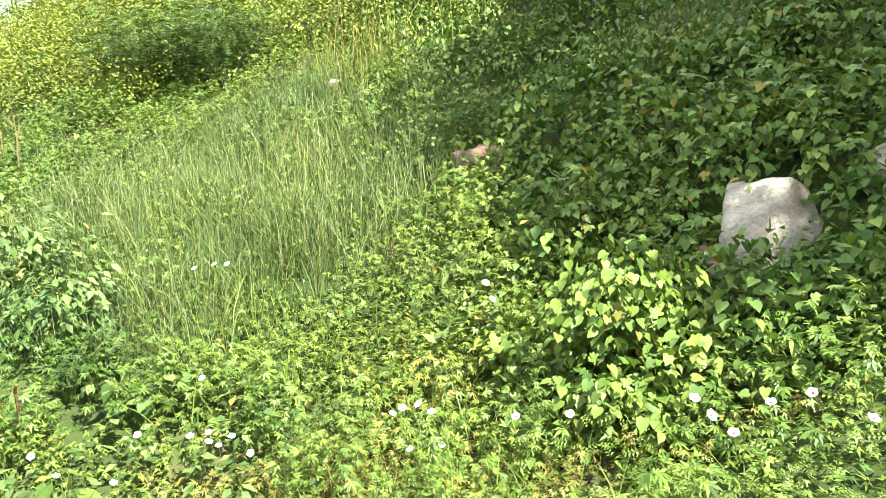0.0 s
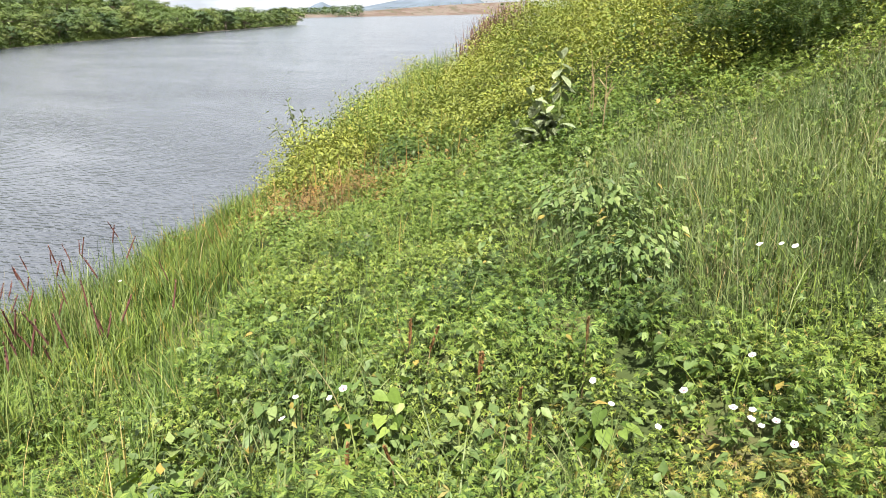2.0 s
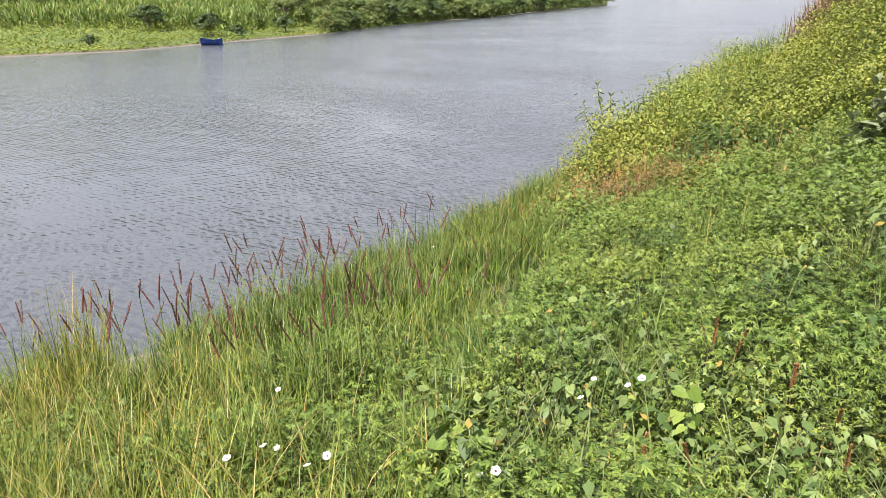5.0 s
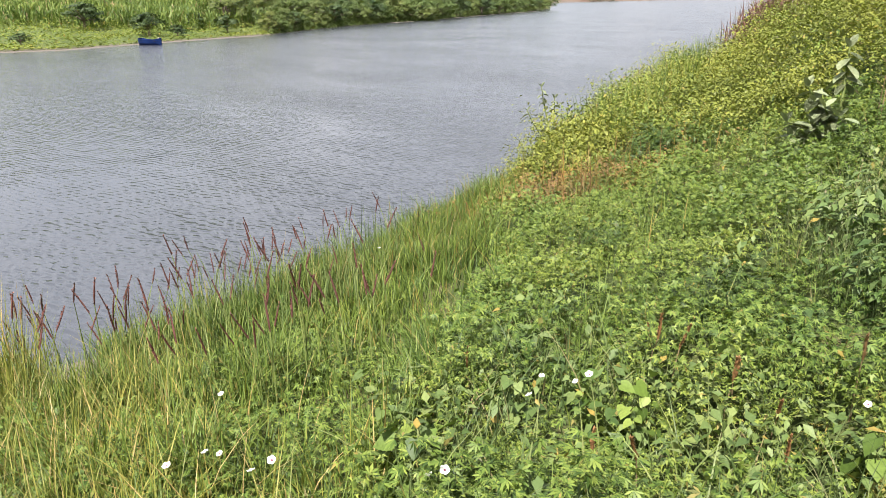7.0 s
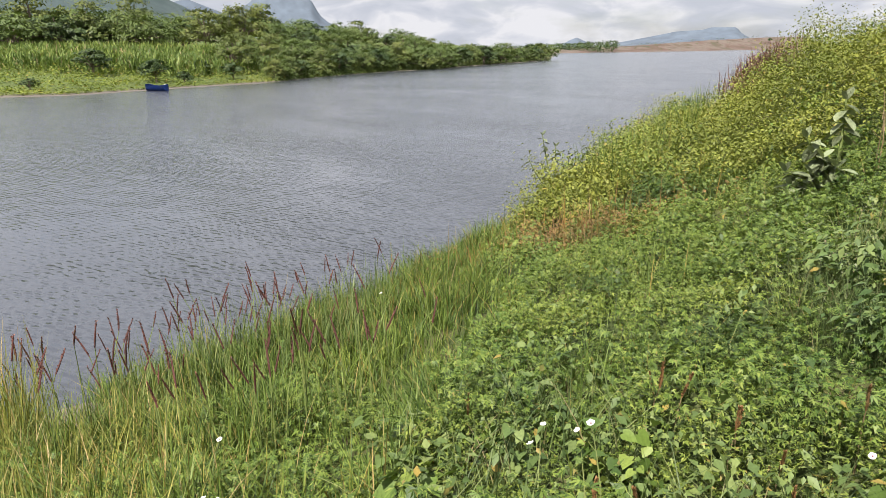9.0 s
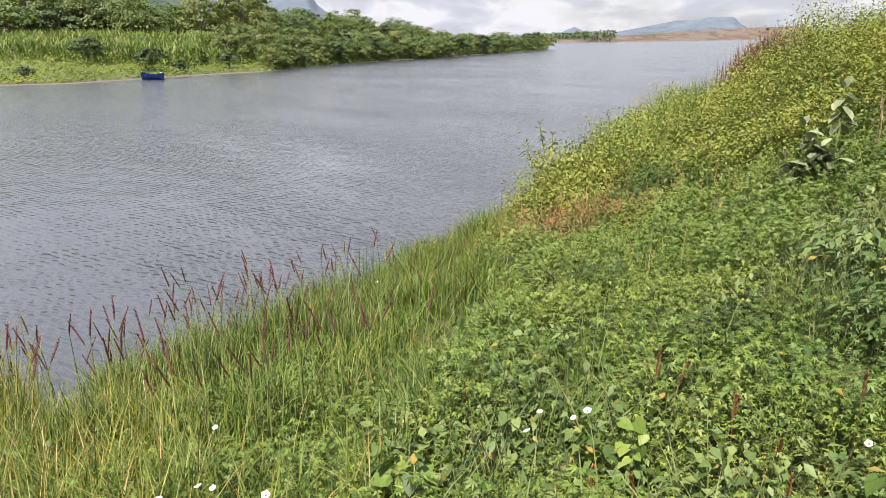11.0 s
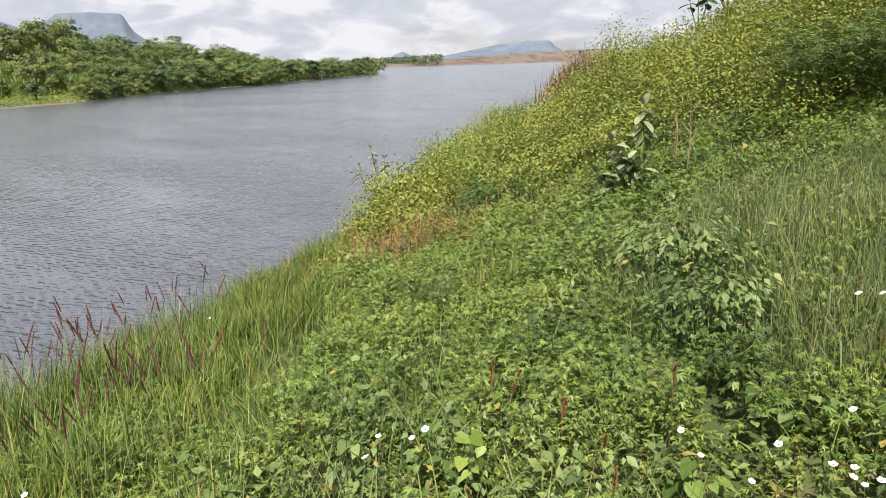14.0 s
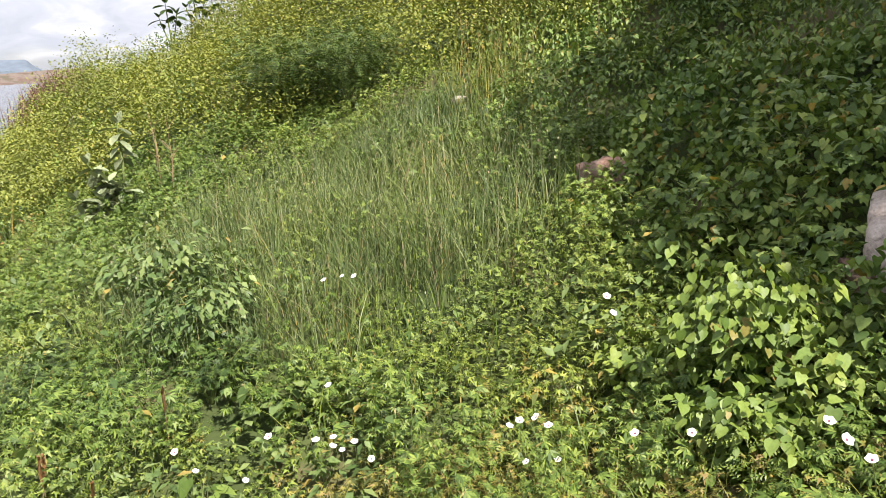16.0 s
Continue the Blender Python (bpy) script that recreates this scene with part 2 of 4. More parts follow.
def water_mat():
    m = Mat("river_water", 0.15, 0.5)
    m.p.inputs["IOR"].default_value = 1.333
    m.color(m.ramp(m.noise(0.05, 3.0), (0.3, (0.034, 0.038, 0.047)), (0.7, (0.047, 0.052, 0.062))))
    turn = m.n.new("ShaderNodeMapping")
    turn.inputs["Rotation"].default_value = (0, 0, radians(24))
    turn.inputs["Scale"].default_value = (1.0, 2.6, 1.0)
    m.l.new(m.geo.outputs["Position"], turn.inputs["Vector"])
    fine = m.noise(3.2, 3.0, 0.5, turn.outputs[0])
    broad = m.noise(0.85, 4.0, 0.6, turn.outputs[0])

    def train(angle, length):
        """Rippling wavelets of one direction."""
        spin = m.n.new("ShaderNodeMapping")
        spin.inputs["Rotation"].default_value = (0, 0, radians(angle))
        m.l.new(m.geo.outputs["Position"], spin.inputs["Vector"])
        w = m.n.new("ShaderNodeTexWave")
        w.bands_direction = "X"
        for key, value in (("Scale", 0.314 / length), ("Distortion", 7.0), ("Detail", 2.0), ("Detail Scale", 0.55)):
            w.inputs[key].default_value = value
        m.l.new(spin.outputs[0], w.inputs["Vector"])
        return w.outputs["Fac"]

    def total(a, k, b):
        add = m.n.new("ShaderNodeMath")
        add.operation, add.inputs[1].default_value = "MULTIPLY_ADD", k
        m.l.new(a, add.inputs[0])
        m.l.new(b, add.inputs[2])
        return add.outputs[0]

    scaled = m.n.new("ShaderNodeMath")
    scaled.operation, scaled.inputs[1].default_value = "MULTIPLY", 0.3
    m.l.new(fine, scaled.inputs[0])
    relief = total(broad, 1.6, scaled.outputs[0])
    relief = total(train(0, 0.30), 0.08, relief)
    relief = total(train(-112, 0.155), 0.13, relief)
    m.bump(relief, 1.0, 0.085)
    # wind-ruffled and calmer stretches
    gust = m.n.new("ShaderNodeMapRange")
    for key, value in (("From Min", 0.35), ("From Max", 0.65), ("To Min", 0.30), ("To Max", 0.95)):
        gust.inputs[key].default_value = value
    m.l.new(m.noise(0.085, 4.0, 0.6, turn.outputs[0]), gust.inputs["Value"])
    m.l.new(gust.outputs[0], m.n["Bump"].inputs["Strength"])
    return m.m


# ---- helpers for geometry ----
rng = np.random.default_rng(7)


def smooth(a, b, v):
    u = np.clip((v - a) / (b - a), 0, 1)
    return u * u * (3 - 2 * u)


def mesh_of(name, verts, faces, mat, shade_smooth=False):
    """verts (n, k, 3): n copies of a shape of k corners; faces: the shape's faces."""
    verts = np.asarray(verts, np.float32)
    n, k = verts.shape[:2]
    me = bpy.data.meshes.new(name)
    sizes = np.array([len(f) for f in faces])
    loops = (np.concatenate([np.array(f) for f in faces])[None, :] + (np.arange(n) * k)[:, None]).ravel()
    totals = np.tile(sizes, n)
    me.vertices.add(n * k)
    me.vertices.foreach_set("co", verts.ravel())
    me.loops.add(len(loops))
    me.loops.foreach_set("vertex_index", loops.astype(np.int32))
    me.polygons.add(len(totals))
    me.polygons.foreach_set("loop_start", (np.cumsum(totals) - totals).astype(np.int32))
    me.polygons.foreach_set("loop_total", totals.astype(np.int32))
    if shade_smooth:
        me.polygons.foreach_set("use_smooth", np.ones(len(totals), bool))
    me.update(calc_edges=True)
    me.materials.append(mat)
    return me


def part(name, data, mat, parent=None, label=""):
    """One mesh object from a bmesh or a mesh, under a thing or a part."""
    if isinstance(data, bmesh.types.BMesh):
        me = bpy.data.meshes.new(name)
        data.to_mesh(me)
        data.free()
        me.materials.append(mat)
        data = me
    ob = new(name, data)
    if parent is not None:
        ob.parent = parent
    return tagged(ob, label)


def tube(points, radii, sides=6):
    """A bmesh tube along points, with a radius at each."""
    bm = bmesh.new()
    rings = []
    for i, (p, r) in enumerate(zip(points, radii)):
        p = Vector(p)
        way = Vector(points[min(i + 1, len(points) - 1)]) - Vector(points[max(i - 1, 0)])
        q = way.to_track_quat("Z", "Y")
        rings.append([bm.verts.new(p + q @ Vector((r * math.cos(a * math.tau / sides), r * math.sin(a * math.tau / sides), 0))) for a in range(sides)])
    for a, b in zip(rings, rings[1:]):
        for i in range(sides):
            bm.faces.new((a[i], a[(i + 1) % sides], b[(i + 1) % sides], b[i]))
    bm.faces.new(rings[-1])
    bm.faces.new(rings[0][::-1])
    return bm


# ---- the land ----
SHORE_Y = [-60, -8, 0, 3.2, 7, 10.6, 14.5, 20, 25, 29]
SHORE_X = [-12, -7.6, -8.2, -9.3, -11.2, -13.2, -15.6, -19.0, -21.0, -16.0]
FAR_YAW = [34, 35, 41, 46, 49.9, 50.3, 53.3, 58.8, 61.7, 66, 71, 79, 84, 88, 120, 180]
FAR_R = [800, 780, 580, 525, 567, 226, 190, 139, 131, 112, 91, 80, 74, 74.6, 85, 120]


def inland(x, y):
    """Metres from the near waterline, up the bank."""
    s = (x - np.interp(y, SHORE_Y, SHORE_X)) * np.interp(y, [0, 6, 12], [0.97, 0.92, 0.85])
    return np.minimum(s, (31 - y) * 1.2 + np.maximum(x + 15, 0) * 1.5)


def near_height(x, y):
    s = inland(x, y)
    k = np.interp(y, [0, 3, 8, 16, 26], [0.22, 0.20, 0.26, 0.54, 0.56])
    z = k * np.clip(s, -6, 10.3) + 0.4 * np.clip(s - 10.3, 0, 12) + 0.03 * np.clip(s - 22.3, 0, 40)
    return z - 0.62 * np.exp(-((x + 0.5) ** 2 + (y - 3.7) ** 2) / 3.2)


def far_height(x, y):
    yaw, r = np.degrees(np.arctan2(-x, y)), np.hypot(x, y)
    d = r - np.interp(yaw, FAR_YAW, FAR_R)
    gentle = 0.062 * np.clip(d, -40, 90) + 0.02 * np.clip(d - 90, 0, 150)
    steep = np.interp(yaw, [34, 38, 43, 47, 50], [12, 9.5, 5, 3, 2]) * smooth(0, 70, d) + np.where(d < 0, 0.05 * np.maximum(d, -40), 0)
    gentle = gentle * np.interp(yaw, [50, 54, 62], [0.15, 0.35, 1.0])
    z = np.where(yaw < 50.1, steep, gentle)
    return np.where((yaw > 33) & (yaw < 179), z, -2.0)


def height(x, y):
    return np.maximum(np.maximum(near_height(x, y), far_height(x, y)), -2.0)


def axis_steps(low, high, fine, reach):
    mid = np.arange(low, high, fine)
    grow = np.cumsum(fine * 1.07 ** np.arange(1, 200))
    grow = grow[grow < reach]
    return np.concatenate([(low - grow)[::-1], mid, high + grow])


gx, gy = axis_steps(-24, 12, 0.65, 3600), axis_steps(-3, 30, 0.65, 3600)
X, Y = np.meshgrid(gx, gy, indexing="ij")
Z = height(X, Y)
near_land = (np.hypot(X, Y) < 40) & (Z > -0.5)
Z = Z + np.where(near_land, 0.05 * np.sin(X * 3.1 + np.sin(Y * 2.3)) * np.sin(Y * 2.7 + X), 0)
nx, ny = X.shape
idx = np.arange(nx * ny).reshape(nx, ny)
quads = np.stack([idx[:-1, :-1], idx[1:, :-1], idx[1:, 1:], idx[:-1, 1:]], -1).reshape(-1, 4)
me = bpy.data.meshes.new("ground")
me.from_pydata(np.stack([X, Y, Z], -1).reshape(-1, 3).tolist(), [], quads.tolist())
me.polygons.foreach_set("use_smooth", np.ones(len(quads), bool))
me.materials.append(ground_mat())
tagged(new("ground", me), "sloping river bank of dark soil under dense growth", "ground", kind="structure")

wx = np.array([-3500, -600, -200, -60, -20, -6, 6, 60, 600, 3500.0])
WX, WY = np.meshgrid(wx, wx, indexing="ij")
widx = np.arange(100).reshape(10, 10)
wq = np.stack([widx[:-1, :-1], widx[1:, :-1], widx[1:, 1:], widx[:-1, 1:]], -1).reshape(-1, 4)
me = bpy.data.meshes.new("water")
me.from_pydata(np.stack([WX, WY, 0 * WX], -1).reshape(-1, 3).tolist(), [], wq.tolist())
me.materials.append(water_mat())
tagged(new("water", me), "grey rippled river water reflecting a cloudy sky", "river", kind="structure")


def ridge(name, label, mat, distance, depth, yaws, rises, seed):
    """A far hill: a skyline by bearing, with gullied slopes in front and behind."""
    ys = np.linspace(yaws[0], yaws[-1], 90)
    top = distance * np.tan(np.radians(np.interp(ys, yaws, rises))) + 3.6
    rows, levels = [], ((-depth, 0.0), (-0.62 * depth, 0.26), (-0.35 * depth, 0.52), (-0.13 * depth, 0.80), (-0.03 * depth, 0.97), (0, 1.0), (0.5 * depth, 0.6), (depth, 0.0))
    for n, (off, up) in enumerate(levels):
        gully = np.array([noise.noise((yy * 0.55, n * 0.9, seed)) + 0.4 * noise.noise((yy * 1.7, n * 1.3, seed)) for yy in ys])
        r = distance + off + gully * depth * 0.07 * (up < 0.96)
        z = top * up - 6 * (up == 0) + gully * 0.06 * top * (0 < up < 0.9)
        a = np.radians(ys)
        rows.append(np.stack([-np.sin(a) * r, np.cos(a) * r, z], -1))
    v = np.array(rows)
    k = np.arange(v.shape[0] * v.shape[1]).reshape(v.shape[:2])
    q = np.stack([k[:-1, :-1], k[:-1, 1:], k[1:, 1:], k[1:, :-1]], -1).reshape(-1, 4)
    mesh = bpy.data.meshes.new(name)
    mesh.from_pydata(v.reshape(-1, 3).tolist(), [], q.tolist())
    mesh.polygons.foreach_set("use_smooth", np.ones(len(q), bool))
    mesh.materials.append(mat)
    return tagged(new(name, mesh), label, "hill", kind="structure")


# far hills, whose base colours already carry the haze of distance
ridge("backdrop_hill", "green flat-topped mountain behind the far bank, haze put into its colour", HILL, 2600, 700,
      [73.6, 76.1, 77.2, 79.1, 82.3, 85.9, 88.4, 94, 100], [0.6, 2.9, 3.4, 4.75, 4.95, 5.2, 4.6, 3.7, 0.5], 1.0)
ridge("backdrop_mesa", "mesa with a steep cliff end, coloured blue-grey for haze", FAR_HILL, 3000, 350,
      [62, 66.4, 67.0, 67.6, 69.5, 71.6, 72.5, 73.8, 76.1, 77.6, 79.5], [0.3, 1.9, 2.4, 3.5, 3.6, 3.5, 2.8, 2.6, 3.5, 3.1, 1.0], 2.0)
ridge("backdrop_low_hill", "low hill on the horizon, coloured blue for haze", FAR_HILL, 3300, 300,
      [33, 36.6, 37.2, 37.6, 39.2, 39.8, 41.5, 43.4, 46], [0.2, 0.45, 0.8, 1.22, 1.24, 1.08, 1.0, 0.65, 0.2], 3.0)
ridge("backdrop_cone_hill", "small cone-shaped hill on the horizon, coloured grey for haze", FAR_HILL, 3200, 120,
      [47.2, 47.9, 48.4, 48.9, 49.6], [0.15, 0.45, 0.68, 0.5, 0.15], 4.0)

# ---- leaves and blades ----
OVATE = (np.array([[0, 0, 0], [-0.27, 0.38, 0.05], [0, 0.45, -0.03], [0.27, 0.38, 0.05], [0, 1, -0.12]]), [(0, 2, 1), (0, 3, 2), (1, 2, 4), (2, 3, 4)])
HEARTY = (np.array([[0, 0.10, 0], [-0.22, -0.02, 0.03], [-0.42, 0.20, 0.06], [-0.34, 0.55, 0.05], [0, 1, -0.14], [0.34, 0.55, 0.05], [0.42, 0.20, 0.06], [0.22, -0.02, 0.03], [0, 0.5, -0.05]]),
          [(0, 8, 3, 2, 1), (0, 7, 6, 5, 8), (8, 4, 3), (8, 5, 4)])


def lobed(n=5, spread=65, width=0.16, kite=False):
    v, f = [], []
    for i in range(n):
        a = radians(-spread + 2 * spread * i / (n - 1))
        size = 1 - 0.35 * abs(i - (n - 1) / 2) / ((n - 1) / 2)
        c, s = math.cos(a), math.sin(a)
        corners = ((0, 0, 0), (-width, 0.5, 0.04), (0, 1, -0.10), (width, 0.5, 0.04)) if kite else ((-width * 0.9, 0.16, 0.03), (0, 1, -0.10), (width * 0.9, 0.16, 0.03))
        k = len(corners)
        for px, py, pz in corners:
            v.append((size * (px * c + py * s), size * (py * c - px * s), size * pz))
        f.append(tuple(k * i + j for j in reversed(range(k))))
    return np.array(v), f


CHIP = (np.array([[0, 0, 0], [-0.28, 0.5, 0.05], [0, 1, -0.10], [0.28, 0.5, 0.05]]), [(0, 3, 2, 1)])
CUT = lobed(5, 66, 0.15)
CUT_NEAR = lobed(5, 70, 0.125, True)
MAPLE = lobed(5, 78, 0.24, True)
TRIO = lobed(3, 50, 0.22)


def feather(pairs=4):
    v, f = [], []
    for i in range(pairs):
        y = 0.15 + 0.85 * i / pairs
        for side in (-1, 1):
            b = len(v)
            w = 0.30 * (1 - 0.5 * i / pairs)
            v += [(0, y, 0), (side * w, y + 0.12, -0.02), (side * w * 0.3, y + 0.15, 0.03)]
            f.append((b, b + 1, b + 2))
    return np.array(v), f


PINNATE = feather()


def leaves(name, at, size, out, tilt, shape, mat):
    """A mesh of leaves: place, length, bearing that the tip points to, and droop of each."""
    v, f = shape
    n = len(at)
    roll = rng.normal(0, 0.35, n)
    ct, st, ca, sa, cr, sr = np.cos(tilt), np.sin(tilt), np.cos(out), np.sin(out), np.cos(roll), np.sin(roll)
    tip = np.stack([ca * ct, sa * ct, -st], -1)
    side0 = np.stack([sa, -ca, 0 * ca], -1)
    up0 = np.cross(side0, tip)
    side, up = side0 * cr[:, None] + up0 * sr[:, None], up0 * cr[:, None] - side0 * sr[:, None]
    p = at[:, None, :] + size[:, None, None] * (v[None, :, 0:1] * side[:, None] + v[None, :, 1:2] * tip[:, None] + v[None, :, 2:3] * up[:, None])
    return mesh_of(name, p, f, mat)


def facing(name, at, size, face, mat):
    """A mesh of leaves that each face a given way."""
    n = len(at)
    face = face / np.linalg.norm(face, axis=1)[:, None]
    a = np.cross(face, rng.normal(0, 1, (n, 3)))
    a /= np.linalg.norm(a, axis=1)[:, None] + 1e-6
    b = np.cross(face, a)
    v = CHIP[0]
    p = at[:, None, :] + size[:, None, None] * (v[None, :, 0:1] * a[:, None] + (v[None, :, 1:2] - 0.5) * b[:, None] + v[None, :, 2:3] * face[:, None])
    return mesh_of(name, p, CHIP[1], mat)


def blades(name, base, length, out, bend, width, mat, segments=3):
    """A mesh of grass blades that rise and bend over."""
    t = np.linspace(0, 1, segments + 1)
    n = len(base)
    o = np.stack([np.cos(out), np.sin(out), 0 * out], -1)
    side = np.stack([-np.sin(out), np.cos(out), 0 * out], -1)
    twist = rng.normal(0, 0.5, n)
    side = side * np.cos(twist)[:, None] + o * np.sin(twist)[:, None]
    along = base[:, None, :] + length[:, None, None] * (
        np.array([0, 0, 1.0]) * (t[None, :, None] - 0.45 * (bend[:, None] * t[None] ** 2)[..., None]) + o[:, None, :] * (bend[:, None] * t[None] ** 1.8)[..., None])
    w = width[:, None, None] * ((1 - t ** 2.2) * 0.5 + 0.02)[None, :, None] * side[:, None, :]
    v = np.stack([along - w, along + w], 2).reshape(n, -1, 3)
    f = [(2 * i, 2 * i + 1, 2 * i + 3, 2 * i + 2) for i in range(segments)]
    return mesh_of(name, v, f, mat)


def sown(n, x0, x1, y0, y1, where):
    """n tries of random places in a rectangle, kept where where(x, y) says so (0 to 1)."""
    x, y = rng.uniform(x0, x1, n), rng.uniform(y0, y1, n)
    keep = rng.random(n) < where(x, y)
    return x[keep], y[keep]


def wavy(x, y, scale, seed=0.0):
    """A cheap soft pattern between 0 and 1."""
    a = np.sin(x * scale + 1.7 * np.sin(y * scale * 0.63 + seed) + seed * 3)
    b = np.sin(y * scale * 1.21 + 1.9 * np.sin(x * scale * 0.71 + seed * 2) + seed)
    return 0.5 + 0.25 * (a + b)


def stand(name, label, category, x, y, tall, radius, per, size, shape, mat, droop=(0.2, 0.5), low=0.25, mound=(3.3, 0.76)):
    """Plants at x, y as one stand: each a clump of leaves on its own crown."""
    m = len(x)
    shoots = max(3, per // 7)
    plant_tall = tall * rng.uniform(0.72, 1.12, m) * (1 - mound[1] / 2 + mound[1] * wavy(x, y, mound[0], 0.6))
    plant_r = radius * rng.uniform(0.7, 1.3, m)
    sp = np.repeat(np.arange(m), shoots)
    rr, a0 = np.sqrt(rng.random(len(sp))), rng.uniform(0, math.tau, len(sp))
    tip_x, tip_y = plant_r[sp] * rr * np.cos(a0), plant_r[sp] * rr * np.sin(a0)
    tip_z = plant_tall[sp] * rng.uniform(0.78, 1.06, len(sp)) * (1 - 0.4 * rr ** 2)
    who = rng.integers(0, len(sp), m * per)
    n = len(who)
    f = low + (1 - low) * rng.random(n) ** 0.6
    a = rng.uniform(0, math.tau, n)
    off = (0.25 + 0.75 * rng.random(n)) * radius * 0.24
    px = x[sp[who]] + tip_x[who] * f ** 0.8 + off * np.cos(a)
    py = y[sp[who]] + tip_y[who] * f ** 0.8 + off * np.sin(a)
    up = tip_z[who] * f
    at = np.stack([px, py, height(px, py) + up], -1)
    s = size * rng.uniform(0.55, 1.3, n)
    me_ = leaves(name, at, s, a + rng.normal(0, 0.5, n), rng.normal(droop[0], droop[1], n), shape, mat)
    return tagged(new(name, me_), label, category, kind="stuff")


def sward(name, label, category, x, y, tall, width, mat, bend=(0.15, 0.7), segments=3, lift=0.0):
    n = len(x)
    base = np.stack([x, y, height(x, y) - 0.02 + lift * rng.random(n) ** 0.7], -1)
    me_ = blades(name, base, tall * rng.uniform(0.5, 1.25, n), rng.uniform(0, math.tau, n), rng.uniform(*bend, n), width * rng.uniform(0.6, 1.3, n), mat, segments)
    return tagged(new(name, me_), label, category, kind="stuff")


def shore_side(x, y):
    """Above 0 on the grassy strip by the water."""
    return -(y + 0.92 * x + 1.56) + 0.8 * (wavy(x, y, 1.6) - 0.5)


def dry_patch(x, y):
    return np.exp(-(((x + 0.1) / 1.1) ** 2 + ((y - 3.3) / 0.8) ** 2))


def grey_patch(x, y):
    return smooth(0.25, 0.5, np.exp(-(((x + 1.9) / 2.1) ** 2 + ((y - 6.8) / 2.1) ** 2)) * (0.7 + 0.6 * wavy(x, y, 2.0)))


def vine_side(x, y):
    """Above 0 on the shaded slope grown over with vines."""
    return x + (y - 5.7) * 0.30 - 0.40 + 0.5 * (wavy(x, y, 1.9, 1.0) - 0.5)


def rust_patch(x, y):
    return np.exp(-(((x + 8.5 - 0.3 * (y - 7)) / 0.8) ** 2 + ((y - 7.3) / 1.3) ** 2))


def bare(x, y):
    """Earth and stones that show through on the vine slope."""
    return np.maximum(np.exp(-(((x - 1.92) / 0.52) ** 2 + ((y - 4.18) / 0.36) ** 2)), np.exp(-(((x - 0.5) / 0.25) ** 2 + ((y - 5.9) / 0.25) ** 2)))


def mud_spot(x, y):
    """A small bare mud flat where the water's edge is open."""
    return smooth(0.25, 0.6, np.exp(-(((x + 7.4) / 1.25) ** 2 + ((y - 0.34 - 0.02 * (x + 7.4)) / 0.36) ** 2)))


def weeds_here(x, y):
    fade = smooth(-1.0, 0.7, y + 1.2 * (wavy(x, y, 1.9, 0.3) - 0.5)) * smooth(3.4, 1.9, x + 1.2 * (wavy(x, y, 1.7, 0.9) - 0.5))
    return fade * (shore_side(x, y) < 0.1) * (inland(x, y) > 1.5) * (1 - 0.55 * grey_patch(x, y)) * (1 - 0.6 * dry_patch(x, y)) * ((vine_side(x, y) < 0.3) | (y < 3.6)) * (1 - 0.7 * rust_patch(x, y))


# low weeds over the middle of the bank, in patches of several kinds
x, y = sown(9000, -9, 3.2, -0.8, 10.8, lambda x, y: weeds_here(x, y) * smooth(0.3, 0.6, wavy(x, y, 1.5, 0.4)))
near_by = np.hypot(x, y) < 4.8
for some, shape in ((near_by, CUT_NEAR), (~near_by, CUT)):
    stand("low_weeds", "dense bright green cut-leaved weeds covering the bank", "weeds", x[some], y[some], 0.52, 0.16, 27, 0.056, shape, WEED, (0.35, 0.45), 0.25, (2.9, 1.3))
x, y = sown(8500, -9, 3.2, -0.8, 10.8, lambda x, y: weeds_here(x, y) * smooth(0.65, 0.35, wavy(x, y, 1.5, 0.4)))
stand("leafy_weeds", "bright green small-leaved weeds covering the bank", "weeds", x, y, 0.46, 0.16, 30, 0.044, TRIO, WEED_LIGHT, (0.35, 0.45), 0.25, (2.9, 1.3))
x, y = sown(3200, -9, 3.2, -0.8, 10.8, lambda x, y: weeds_here(x, y) * smooth(0.45, 0.7, wavy(x, y, 2.1, 2.2)))
stand("feathery_weeds", "yellow-green feathery weeds in loose tufts", "weeds", x, y, 0.50, 0.17, 24, 0.070, PINNATE, WEED_LIGHT, (0.0, 0.5))
x, y = sown(1500, -9, 1.2, -0.5, 9.6, lambda x, y: (shore_side(x, y) < 0.1) * (inland(x, y) > 2.5) * (1 - 0.8 * grey_patch(x, y)) * (vine_side(x, y) < 0.2) * (wavy(x, y, 1.3, 2.2) > 0.5))
stand("broad_weeds", "mid-green oval-leaved weeds among finer growth", "weeds", x, y, 0.50, 0.18, 11, 0.085, OVATE, BROAD)
# grass by the water
x, y = sown(300000, -13, -1.5, -3.5, 9.5, lambda x, y: (shore_side(x, y) > -0.15) * (inland(x, y) > 0.12 + 0.35 * wavy(x, y, 3.0)) * (inland(x, y) < 6.5) * (1 - mud_spot(x, y)) * np.minimum(1, 0.05 + 2.0 * (wavy(x, y, 6.5, 0.9) * wavy(x, y, 2.3, 0.3)) ** 1.5))
sward("shore_grass", "thick green upright grass along the waterline", "grass", x, y, 0.20 + 0.46 * wavy(x, y, 3.6, 1.1) ** 1.3, 0.0105, GRASS, (0.06, 0.85), 3, 0.12)
x, y = sown(60000, -14, -6, -3.5, 10, lambda x, y: (inland(x, y) > 0.0) * (inland(x, y) < 1.1) * (1 - mud_spot(x, y)))
